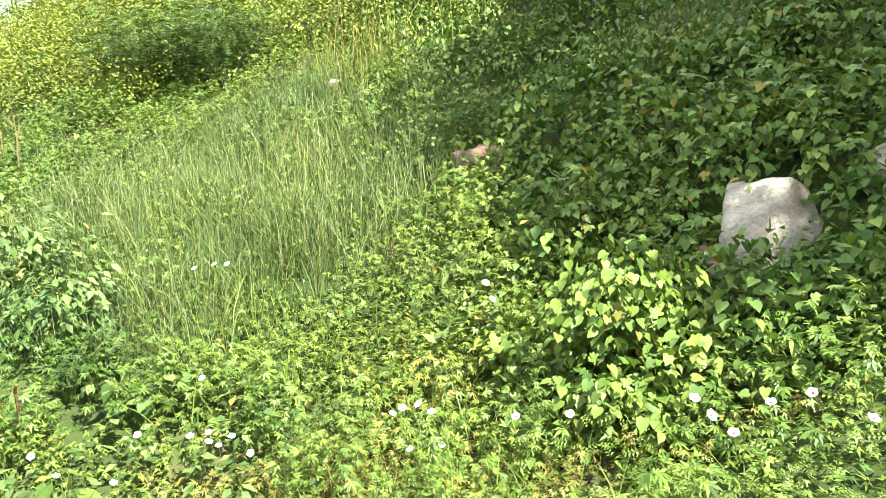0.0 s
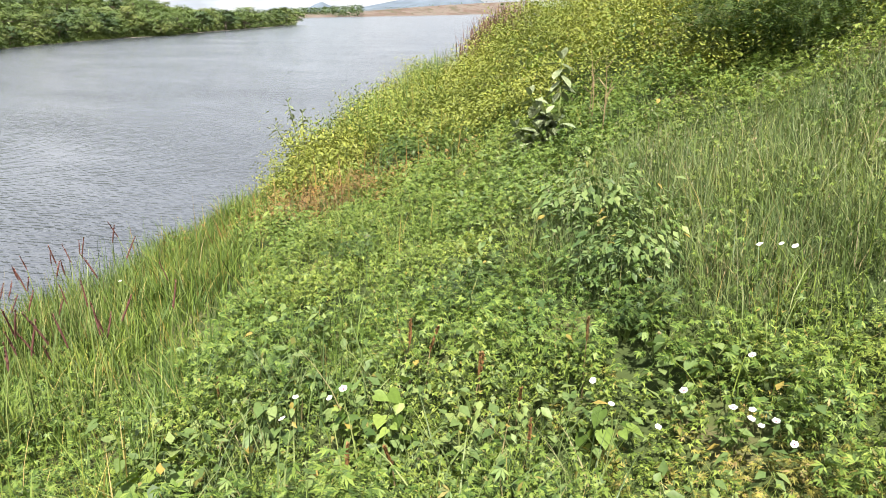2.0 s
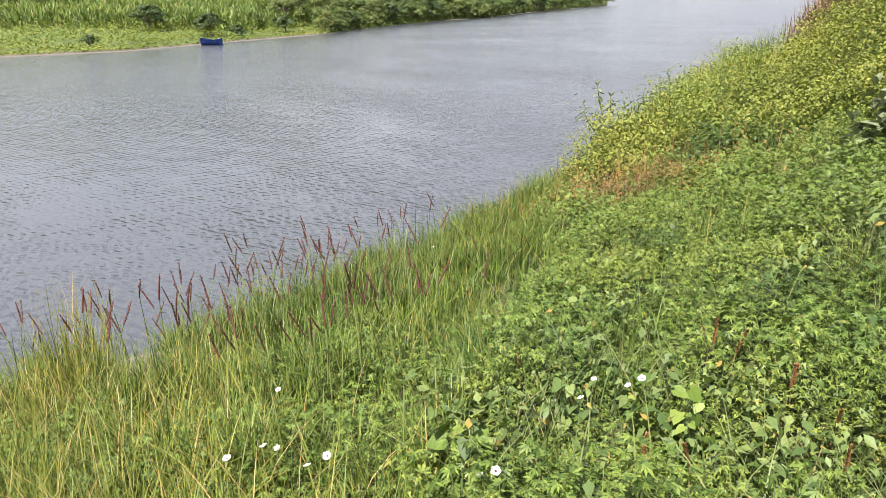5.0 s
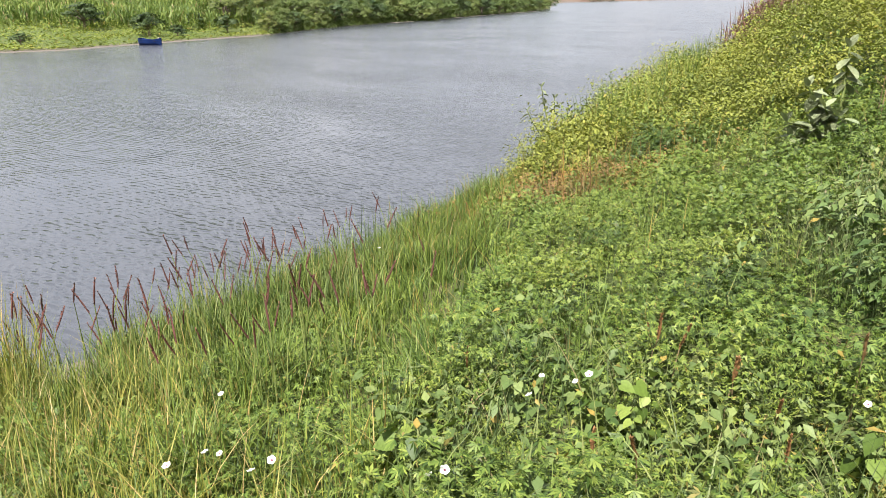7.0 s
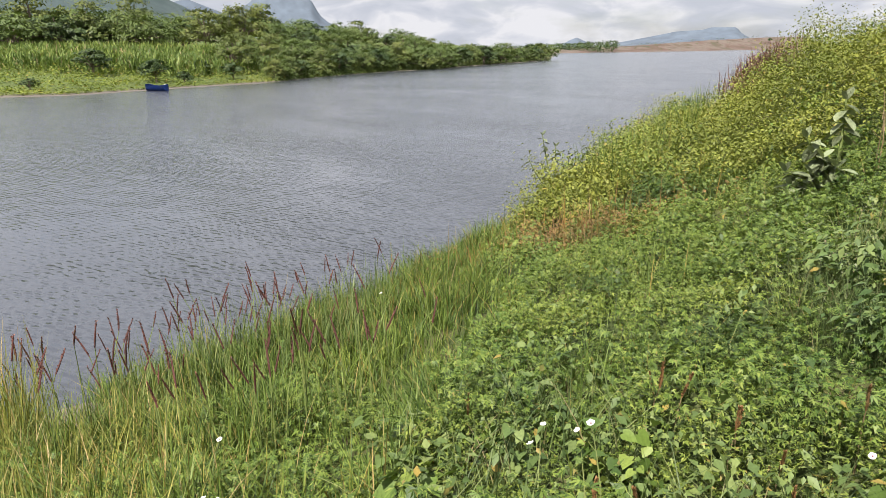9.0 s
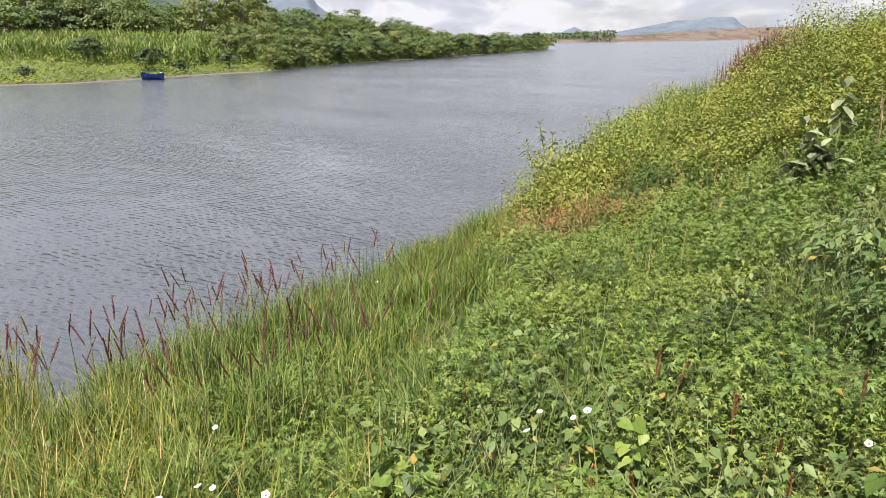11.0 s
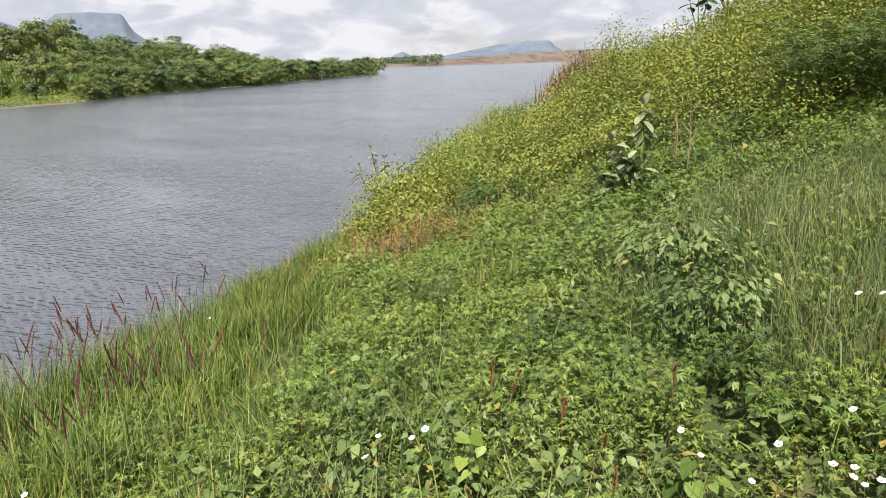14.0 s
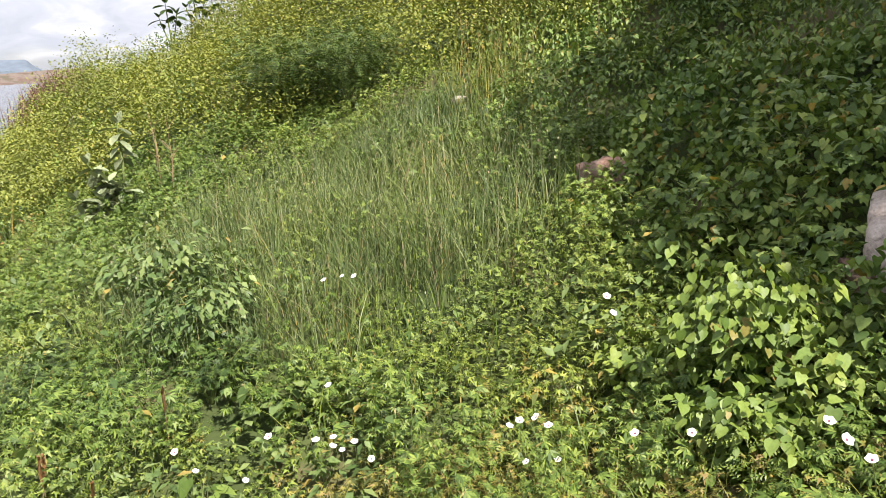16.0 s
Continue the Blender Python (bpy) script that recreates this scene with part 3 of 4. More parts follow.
sward("waterline_grass", "dense grass at the very edge of the water", "grass", x, y, 0.42, 0.008, GRASS, (0.05, 0.8))
x, y = sown(8000, -10.5, -2.5, -2.5, 7.5, lambda x, y: (shore_side(x, y) > -0.2) * (inland(x, y) > 0.9) * (wavy(x, y, 2.0, 1.6) > 0.38) * smooth(-7.5, -4.5, x))
stand("shore_weeds", "fine green weeds mixed into the shore grass", "weeds", x, y, 0.40, 0.15, 12, 0.050, CUT, WEED)
x, y = sown(14000, -10.5, -3.5, -3.0, 5.0, lambda x, y: (inland(x, y) > 0.25) * np.exp(-((inland(x, y) - 1.1) / 1.0) ** 2) * (wavy(x, y, 3.4, 0.3) ** 1.5) * (1 - 0.9 * mud_spot(x, y)))
sward("reed_leaves", "upright pale green reed leaves at the water's edge", "reeds", x, y, 0.82, 0.010, GREY_GRASS, (0.04, 0.40), 3)
x, y = sown(13000, -7.2, -2.4, -2.6, 1.7, lambda x, y: (shore_side(x, y) > -0.3) * (1 - 0.85 * mud_spot(x, y)) * smooth(1.6, -0.2, y) * (0.4 + 0.6 * wavy(x, y, 3.0, 2.0)))
sward("yellowing_grass", "tall yellowing grass blades near the water", "grass", x, y, 0.66, 0.0075, TAN_GRASS, (0.05, 0.7), 4)
x = np.concatenate([rng.normal(-6.55, 0.22, 130), rng.normal(-7.05, 0.15, 60)])
y = np.concatenate([rng.normal(-0.22, 0.16, 130), rng.normal(-0.05, 0.10, 60)])
sward("tall_reeds", "tall pale green reed blades standing at the shore", "reeds", x, y, 1.15, 0.008, TAN_GRASS, (0.02, 0.28), 4)
# grey-green grass on the slope
x, y = sown(34000, -5, 0.8, 4.4, 9.6, lambda x, y: grey_patch(x, y) * (0.35 + 0.65 * wavy(x, y, 3.1, 0.2)))
sward("grey_green_grass", "tall grey-green grass in seed", "grass", x, y, 0.50, 0.0065, GREY_GRASS, (0.1, 0.8), 3, 0.16)
# scattered blades through the weeds
x, y = sown(20000, -8, 1.0, 0.5, 9.5, lambda x, y: (shore_side(x, y) < 0.2) * (vine_side(x, y) < 0.2) * (wavy(x, y, 1.7, 1.2) ** 2))
sward("loose_grass", "loose grass blades among the weeds", "grass", x, y, 0.55, 0.008, GRASS)
x, y = sown(5200, -4.6, -1.0, 0.9, 3.4, lambda x, y: 0.55 * wavy(x, y, 4.0, 0.7) ** 1.6 * (shore_side(x, y) < 0.4))
sward("foreground_grass", "arching grass blades standing through the weeds", "grass", x, y, 0.62, 0.010, GREY_GRASS, (0.1, 0.8), 4)
# dry, trodden patch
x, y = sown(2600, -2.2, 2.2, 2.0, 4.8, lambda x, y: dry_patch(x, y) * ((vine_side(x, y) < 0.5) | (y < 3.2)))
stand("dry_weeds", "low yellowish half-dry weeds and straw", "weeds", x, y, 0.26, 0.13, 13, 0.050, CUT, DRY)
x, y = sown(3600, -2.4, 2.4, 1.8, 4.8, lambda x, y: smooth(0.1, 0.6, dry_patch(x, y)))
sward("dry_straw", "pale straw stalks lying over the weeds", "grass", x, y, 0.34, 0.006, TAN_GRASS, (0.3, 1.1))
x, y = sown(700, -2.6, 2.4, 9.4, 12.6, lambda x, y: np.exp(-(((x + 0.3) / 1.0) ** 2 + ((y - 11.0) / 0.8) ** 2)))
stand("straw_weeds", "yellowing half-dry weeds high on the slope", "weeds", x, y, 0.95, 0.22, 40, 0.050, CHIP, DRY, (0.5, 0.5), 0.3)
# vines
x, y = sown(5600, -3.0, 7, 1.6, 12.0, lambda x, y: (vine_side(x, y) > -0.1) * (y > 3.15) * (1 - 1.35 * bare(x, y)) * (y < 10.6 + 0.25 * x + 0.8 * wavy(x, y, 1.2, 0.5)) * np.where(x + 0.3 * y > 5.5, 0.6, 1.0))
near_by = np.hypot(x, y) < 7.2
for some, shape in ((near_by, HEARTY), (~near_by, OVATE)):
    stand("shaded_vines", "dark green heart-leaved vines smothering the slope", "vines", x[some], y[some], 0.52, 0.24, 22, 0.066, shape, VINE, (0.7, 0.35))
x, y = sown(1200, 0.0, 6, 1.6, 9, lambda x, y: (vine_side(x, y) > 0.0) * (y > 3.15) * (1 - bare(x, y)) * (wavy(x, y, 1.5, 3.0) > 0.55))
stand("lobed_vines", "five-lobed vine leaves over the slope", "vines", x, y, 0.54, 0.22, 13, 0.075, MAPLE, VINE, (0.4, 0.4))
x, y = sown(420, 0.3, 2.6, 3.3, 4.7, lambda x, y: (x > 0.55) * (y < 4.5) * (1 - 0.9 * bare(x, y)))
stand("low_vines", "low sunlit vines and weeds filling gaps at the slope's foot", "vines", x, y, 0.30, 0.17, 18, 0.055, HEARTY, VINE, (0.4, 0.4))
x, y = sown(330, -0.6, 1.3, 3.5, 5.3, lambda x, y: np.exp(-(((x - 0.45) / 0.55) ** 2 + ((y - 4.35) / 0.6) ** 2)))
stand("gap_weeds", "low cut-leaved weeds at the edge of the vines", "weeds", x, y, 0.34, 0.18, 18, 0.055, CUT, WEED_LIGHT, (0.4, 0.4))
# yellow-green shrubs further along the bank
def shrub_side(x, y):
    return smooth(9.4, 10.6, y + 0.42 * np.maximum(-x - 6.5, 0) + 0.8 * (wavy(x, y, 1.1) - 0.5)) * smooth(0.7, 1.3, np.hypot((x + 5.4) / 1.5, (y - 8.9) / 1.6))
x, y = sown(11500, -16, 5, 7, 19, lambda x, y: shrub_side(x, y) * ((vine_side(x, y) < 0.2) | (y > 8.4 + 0.4 * x)) * (x < 4.5) * (y < 15.5 - 0.35 * np.maximum(x + 6, 0)) * (inland(x, y) > 0.5) * (0.45 + 0.55 * wavy(x, y, 1.8, 0.7)))
stand("bank_shrubs", "yellow-green leafy shrubs covering the steep bank", "shrubs", x, y, 1.02 + 0.11 * np.clip(y - 10.5, 0, 4), 0.28, 62, 0.056, CHIP, BANK, (0.35, 0.3), 0.2, (1.25, 0.75))
x, y = sown(3400, -24, 14, 19, 31, lambda x, y: (inland(x, y) > 0.5) * (inland(x, y) < 20) * (0.5 + 0.5 * wavy(x, y, 1.3, 0.1)))
stand("distant_bank_shrubs", "yellow-green shrubs on the point of the bank", "shrubs", x, y, 0.98, 0.42, 56, 0.066, CHIP, BANK, (0.35, 0.3), 0.2, (0.9, 0.9))
x, y = sown(1800, -14, 3, 8, 20, lambda x, y: (inland(x, y) > 0.5) * (wavy(x, y, 0.9, 2.0) > 0.62) * (vine_side(x, y) < 0) * (np.hypot((x + 5.5) / 1.6, (y - 9.2) / 1.8) > 1))
stand("green_shrubs", "darker green shrubs among the yellow-green growth", "shrubs", x, y, 0.95, 0.30, 22, 0.09, OVATE, WEED)
# rust-coloured stems
x, y = sown(1500, -11, -5.5, 4.8, 9.8, lambda x, y: rust_patch(x, y))
stand("rusty_weeds", "reddish brown drying weeds by the shore", "weeds", x, y, 0.62, 0.18, 26, 0.042, CUT, RUST)
x, y = sown(2600, -11.5, -5.5, 4.6, 9.8, lambda x, y: rust_patch(x, y))
sward("rusty_stalks", "upright reddish brown drying stalks by the shore", "weeds", x, y, 0.85, 0.011, RUST, (0.05, 0.5))
x, y = sown(900, -16, -11, 8.5, 16, lambda x, y: (inland(x, y) > 0.05) * (inland(x, y) < 1.3))
sward("bank_foot_grass", "dark grass at the foot of the bank", "grass", x, y, 0.8, 0.016, GRASS)
x, y = sown(9000, -17, -9.5, 9.5, 19, lambda x, y: (inland(x, y) > 0.6) * (inland(x, y) < 3.2) * (wavy(x, y, 1.6, 1.9) > 0.55))
sward("bank_edge_grass", "upright dark grass tufts along the edge of the bank", "grass", x, y, 0.85, 0.013, GRASS, (0.03, 0.5), 3, 0.55)
# lower growth behind and beside the path, thinning out
x, y = sown(2800, -6.5, 9, -7, 3.4, lambda x, y: (inland(x, y) > 1.5) * smooth(10, 4, np.hypot(x, y - 1)) * (1 - 0.9 * (weeds_here(x, y) * (x < 1.4) * (y > -0.5))) * (0.4 + 0.6 * wavy(x, y, 1.4, 0.8)))
stand("path_weeds", "low green weeds around the standing place", "weeds", x, y, 0.30, 0.18, 7, 0.060, TRIO, WEED)
x, y = sown(14000, -7, 9, -8, 3.2, lambda x, y: (inland(x, y) > 0.4) * smooth(11, 4, np.hypot(x, y)) * (0.3 + 0.7 * wavy(x, y, 1.9, 2.8)))
sward("path_grass", "short grass around the standing place", "grass", x, y, 0.28, 0.009, GRASS, (0.2, 0.9), 2)


# ---- single plants on the near bank ----
def bush_thing(name, label, category, x, y, radius, tall, n, size, shape, mat, stems=5, squash=1.0, droop=(0.3, 0.5), stem_mat=None, group="", seed=0):
    """A bush of its own: stems from one root and a crown of leaves with gaps."""
    r = np.random.default_rng(seed + 11)
    z0 = float(height(np.array(x), np.array(y)))
    ob = tagged(new(name, None), label, category, group)
    ob.location = (x, y, z0)
    tips = []
    for i in range(stems):
        a, lean = r.uniform(0, math.tau), r.uniform(0.25, 0.8) * radius
        tip = Vector((lean * math.cos(a), lean * math.sin(a) * squash, tall * r.uniform(0.6, 0.9)))
        tips.append(tip)
        part("stem", tube([(0, 0, -0.05), (tip.x * 0.3, tip.y * 0.3, tip.z * 0.5), tip], [0.012 * tall + 0.004, 0.008 * tall + 0.003, 0.003], 5), stem_mat or STEM, ob)
    pick = r.integers(0, stems, n)
    at = np.array([tuple(t) for t in tips])[pick] * r.uniform(0.45, 1.1, (n, 1)) + np.clip(r.normal(0, 1, (n, 3)), -1.6, 1.6) * np.array([radius * 0.30, radius * 0.30 * squash, tall * 0.12])
    at[:, 2] = np.clip(at[:, 2], 0.04, tall * 1.15)
    out = np.arctan2(at[:, 1], at[:, 0]) + r.normal(0, 0.8, n)
    part("crown", leaves("crown", at, size * r.uniform(0.6, 1.3, n), out, r.normal(droop[0], droop[1], n), shape, mat), mat, ob)
    return ob


bush_thing("dark_bush", "dark green feathery bush on the slope", "bush", -3.75, 10.35, 0.95, 1.25, 2300, 0.15, PINNATE, DARK_BUSH, 9, 0.7, seed=1)
bush_thing("dark_bush", "dark green feathery bush on the slope", "bush", -2.75, 10.15, 0.80, 1.10, 1400, 0.14, PINNATE, DARK_BUSH, 7, 0.8, seed=2)
bush_thing("heart_leaf_bush", "sunlit yellow-green bush with heart-shaped leaves", "bush", 1.05, 3.95, 0.40, 0.72, 1900, 0.055, HEARTY, HEART, 10, 1.0, (0.8, 0.3), seed=3)
bush_thing("heart_leaf_bush", "low sunlit yellow-green heart-leaved bush", "bush", 1.02, 3.50, 0.30, 0.42, 560, 0.056, HEARTY, HEART, 6, 1.0, (0.5, 0.35), seed=4)
bush_thing("heart_leaf_bush", "small yellow-green heart-leaved bush", "bush", 0.66, 4.15, 0.32, 0.42, 420, 0.056, HEARTY, HEART, 5, 1.0, (0.6, 0.35), seed=5)
for n, (bx, by, br, bt, bn) in enumerate(((-3.05, 5.60, 0.55, 0.70, 420), (-2.45, 5.05, 0.45, 0.60, 300), (-3.60, 6.10, 0.40, 0.55, 220))):
    bush_thing("broad_leaf_weed", "dark green broad-leaved weed below the milkweed", "weed", bx, by, br, bt, int(bn * 1.9), 0.088, OVATE, BROAD, 8, 1.0, (0.45, 0.35), group="broad-leaved weeds", seed=20 + n)
for n, (bx, by, br, bt, bn, sz) in enumerate(((-3.62, 1.87, 0.28, 0.50, 46, 0.13), (-2.98, 1.55, 0.24, 0.48, 34, 0.13), (-4.17, 3.11, 0.30, 0.42, 50, 0.12), (-2.84, 2.76, 0.24, 0.46, 26, 0.12), (-3.3, 2.45, 0.24, 0.44, 26, 0.12), (-1.75, 3.55, 0.16, 0.42, 14, 0.14), (-1.6, 4.35, 0.22, 0.44, 24, 0.13), (-2.05, 2.75, 0.2, 0.42, 18, 0.13))):
    bush_thing("round_leaf_vine", "pale green vine with large round leaves", "vine", bx, by, br, bt, int(bn * 1.6), sz * 0.8, HEARTY, WEED if n % 2 else BROAD, 5, 1.0, (0.35, 0.4), group="round-leaved vines", seed=30 + n)
for n, (bx, by, br, bt, bn) in enumerate(((-9.0, 9.6, 0.7, 1.0, 800), (-11.0, 9.5, 0.85, 1.25, 1300), (-12.6, 12.8, 0.9, 1.3, 1200), (-11.0, 11.4, 0.9, 1.3, 1100), (-13.9, 14.6, 0.9, 1.25, 1500), (-9.4, 8.3, 0.6, 0.8, 600), (-12.5, 11.0, 0.7, 1.1, 900), (-10.0, 9.0, 0.6, 1.0, 800), (-15.0, 17.4, 0.9, 1.2, 1300))):
    bush_thing("leafy_shrub", "yellow-green leafy shrub leaning over the water's edge", "shrub", bx, by, br, bt, bn, 0.075, OVATE, BANK if n % 3 else WEED_LIGHT, 8, 1.0, (0.3, 0.45), group="shrubs along the shore", seed=50 + n)


# dark-leaved clumps added to stand in for shadow pockets among the weeds
for n, (bx, by, br, bt, bn) in enumerate(((-3.35, 4.25, 0.42, 0.50, 420), (-8.0, 8.7, 0.60, 0.75, 700), (-2.2, 4.55, 0.35, 0.48, 260), (-5.6, 5.2, 0.40, 0.48, 320), (-10.3, 11.8, 0.6, 1.0, 600))):
    bush_thing("shade_pocket_weed", "dark fine-leaved weed added as a pocket of shade on the bank", "weed", bx, by, br, bt, bn, 0.075, CUT, DARK_BUSH, 6, 1.0, (0.2, 0.5), group="dark weeds", seed=80 + n)


# the waxy milkweed
def oval_leaf(length, width):
    bm = bmesh.new()
    rows = []
    for i in range(6):
        t = i / 5
        w = width * math.sin(math.pi * min(0.97, t * 0.86 + 0.12)) ** 0.7 * 0.5 if i < 5 else 0.006
        zz = -0.16 * length * t * t
        rows.append([bm.verts.new((-w, t * length, zz + 0.22 * w)), bm.verts.new((0, t * length, zz)), bm.verts.new((w, t * length, zz + 0.22 * w))])
    for a, b in zip(rows, rows[1:]):
        bm.faces.new((a[0], a[1], b[1], b[0]))
        bm.faces.new((a[1], a[2], b[2], b[1]))
    bmesh.ops.solidify(bm, geom=bm.faces[:], thickness=0.004)
    return bm


def waxy_plant(name, label, base, tips, leaf_len, pairs, mat, spread=0.9, up=46):
    r = random.Random(5)
    ob = tagged(new(name, None), label, "plant")
    ob.location = base
    shared = part("leaf", oval_leaf(leaf_len, leaf_len * 0.56), mat, ob)
    meshes = shared.data
    first = True
    for tip in tips:
        tip = Vector(tip) - Vector(base)
        mid = Vector((tip.x * 0.25, tip.y * 0.25, tip.z * 0.45))
        stem = part("stem", tube([(0, 0, -0.1), mid, tip * 0.8 + mid * 0.05, tip], [0.022, 0.018, 0.013, 0.008], 6), STEM, ob)
        for k in range(pairs):
            f = 1 - 0.10 * k * min(1, 0.75 / max(tip.z, 0.4))
            p = mid.lerp(tip, max(0, (f - 0.45) / 0.55)) if f > 0.45 else mid * (f / 0.45)
            turn = 90 * (k % 2) + r.uniform(-25, 25)
            for side in (0, 180):
                leaf = shared if first else new("leaf", meshes)
                first = False
                leaf.parent = stem
                lift_ = (up + 18 if k == 0 else up - 52 - 4 * k) + r.uniform(-14, 14)
                leaf.matrix_local = Matrix.Translation(p) @ pose(0, 0, 0, 0, 0, turn + side) @ pose(0, 0.01, 0, lift_ * spread, r.uniform(-15, 15), 0) @ Matrix.Scale(r.uniform(0.75, 1.1) * (1 - 0.35 * (k == 0)), 4)
    return ob


waxy_plant("milkweed", "tall milkweed with big waxy grey-green leaves", (-5.48, 9.05, float(height(-5.48, 9.05))),
           [(-5.58, 9.22, 2.97), (-5.62, 8.52, 2.54), (-5.42, 8.60, 2.31), (-5.67, 8.37, 1.95), (-5.47, 8.50, 2.12), (-5.25, 8.64, 2.21), (-5.71, 8.31, 2.13), (-5.54, 8.57, 2.37)], 0.25, 7, CALO)
waxy_plant("sapling", "thin sapling with pale leaves standing over the water", (-11.55, 9.60, float(height(-11.55, 9.60))),
           [(-11.82, 9.49, 1.95), (-11.64, 9.68, 1.74), (-11.94, 9.24, 1.50), (-11.70, 9.40, 1.35)], 0.15, 5, CALO)
waxy_plant("milkweed", "pale-leaved milkweed seedling by the shore", (-11.35, 9.9, float(height(-11.35, 9.9))),
           [(-11.32, 9.95, 1.35), (-11.5, 9.7, 1.25)], 0.16, 3, CALO)
for tx, ty, tz in ((-8.85, 16.85, 5.1), (-8.3, 17.13, 5.3), (-7.9, 17.2, 5.35)):
    waxy_plant("sapling", "dark-leaved sapling on the crest of the bank", (tx + 0.05, ty, float(height(tx, ty))), [(tx, ty, tz), (tx + 0.25, ty, tz - 0.25), (tx - 0.2, ty, tz - 0.3)], 0.30, 3, DARK_BUSH, 0.8)


# dry stalks beside the milkweed
for n, (sx, sy, st) in enumerate(((-5.05, 9.15, 1.15), (-4.95, 9.3, 1.0), (-5.2, 9.35, 0.9), (-4.8, 9.0, 0.8))):
    stalk = tagged(new("dry_stalk", None), "bare straw-coloured dry stalk beside the milkweed", "stalk", "dry stalks")
    stalk.location = (sx, sy, float(height(sx, sy)))
    part("stem", tube([(0, 0, -0.05), (0.02, 0.01, st * 0.5), (0.05 * (n - 1), 0.02, st)], [0.009, 0.007, 0.003], 6), DRY_STEM, stalk)
    for k in range(4):
        h_ = st * (0.45 + 0.13 * k)
        part("twig", tube([(0.02, 0.01, h_), (0.02 + 0.12 * math.cos(k * 2.1 + n), 0.12 * math.sin(k * 2.1 + n), h_ + 0.13)], [0.005, 0.002], 5), DRY_STEM, stalk)


# ---- stones ----
def stone(name, label, x, y, size, lift_, seed, mat=None):
    bm = bmesh.new()
    bmesh.ops.create_icosphere(bm, subdivisions=4, radius=1.0)
    r = random.Random(seed)
    cuts = [(*Vector((r.gauss(0, 1), r.gauss(0, 1), r.gauss(0, 0.7))).normalized(), r.uniform(0.62, 0.9)) for _ in range(9)]
    for v in bm.verts:
        d = v.co.normalized()
        v.co *= 1 + 0.45 * noise.noise(d * 1.2 + Vector((seed, 0, 0))) + 0.26 * abs(noise.noise(d * 2.7 + Vector((0, seed, 0)))) + 0.07 * noise.noise(d * 7 + Vector((0, 0, seed)))
        crack = abs(noise.noise(d * 2.0 + Vector((seed, seed, 0))))
        v.co *= 1 - 0.05 * max(0, 1 - crack / 0.05)
        for cx_, cy_, cz_, lim in cuts:
            over = v.co.dot(Vector((cx_, cy_, cz_))) - lim
            if over > 0:
                v.co -= Vector((cx_, cy_, cz_)) * over * 0.9
        v.co = Vector((v.co.x * size[0], v.co.y * size[1], v.co.z * size[2]))
    for f in bm.faces:
        f.smooth = True
    ob = part(name, bm, mat or ROCK)
    ob.location = (x, y, float(height(x, y)) + lift_)
    ob.rotation_euler = (0, 0, seed)
    return tagged(ob, label, "rock")


stone("boulder", "pale pinkish granite boulder half buried in vines", 2.08, 4.47, (0.37, 0.29, 0.36), -0.05, 1.3)
stone("boulder", "grey granite boulder among shaded vines", 2.72, 4.42, (0.20, 0.20, 0.20), 0.04, 4.1)
stone("boulder", "reddish stone on bare earth below the vines", 1.74, 4.38, (0.17, 0.13, 0.13), -0.02, 5.2, RED_ROCK)
stone("boulder", "small pinkish stone showing through the vines", 0.52, 6.35, (0.30, 0.20, 0.19), 0.10, 0.7, RED_ROCK)
stone("boulder", "flat pale stone lying in the grass", -1.08, 8.95, (0.10, 0.08, 0.06), 0.20, 3.3)


# ---- flowers ----
def flower_mesh():
    bm = bmesh.new()
    n = 20
    centre = [bm.verts.new((0.006 * math.cos(i * math.tau / n), 0.006 * math.sin(i * math.tau / n), -0.020)) for i in range(n)]
    inner = [bm.verts.new((0.018 * math.cos(i * math.tau / n), 0.018 * math.sin(i * math.tau / n), -0.002)) for i in range(n)]
    rim = []
    for i in range(n):
        a = i * math.tau / n
        r = 0.036 * (1 + 0.08 * math.cos(5 * a))
        rim.append(bm.verts.new((r * math.cos(a), r * math.sin(a), 0.003 * math.cos(5 * a))))
    for a, b in ((centre, inner), (inner, rim)):
        for i in range(n):
            bm.faces.new((a[i], a[(i + 1) % n], b[(i + 1) % n], b[i]))
    for f in bm.faces:
        f.smooth = True
    return bm


def make_flower():
    ob = tagged(new("white_flower", None), "white funnel flower with a dark throat on a vine", "flower", "white vine flowers")
    petals = part("petals", flower_mesh(), PETAL, ob)
    bm = bmesh.new()
    bmesh.ops.create_cone(bm, cap_ends=True, segments=10, radius1=0.004, radius2=0.008, depth=0.012)
    part("throat", bm, THROAT, petals, "dark maroon throat").location = (0, 0, -0.014)
    part("stalk", tube([(0, 0, -0.016), (0.004, 0.0, -0.09), (0, 0.01, -0.30)], [0.004, 0.0025, 0.0025], 5), STEM, ob)
    return ob


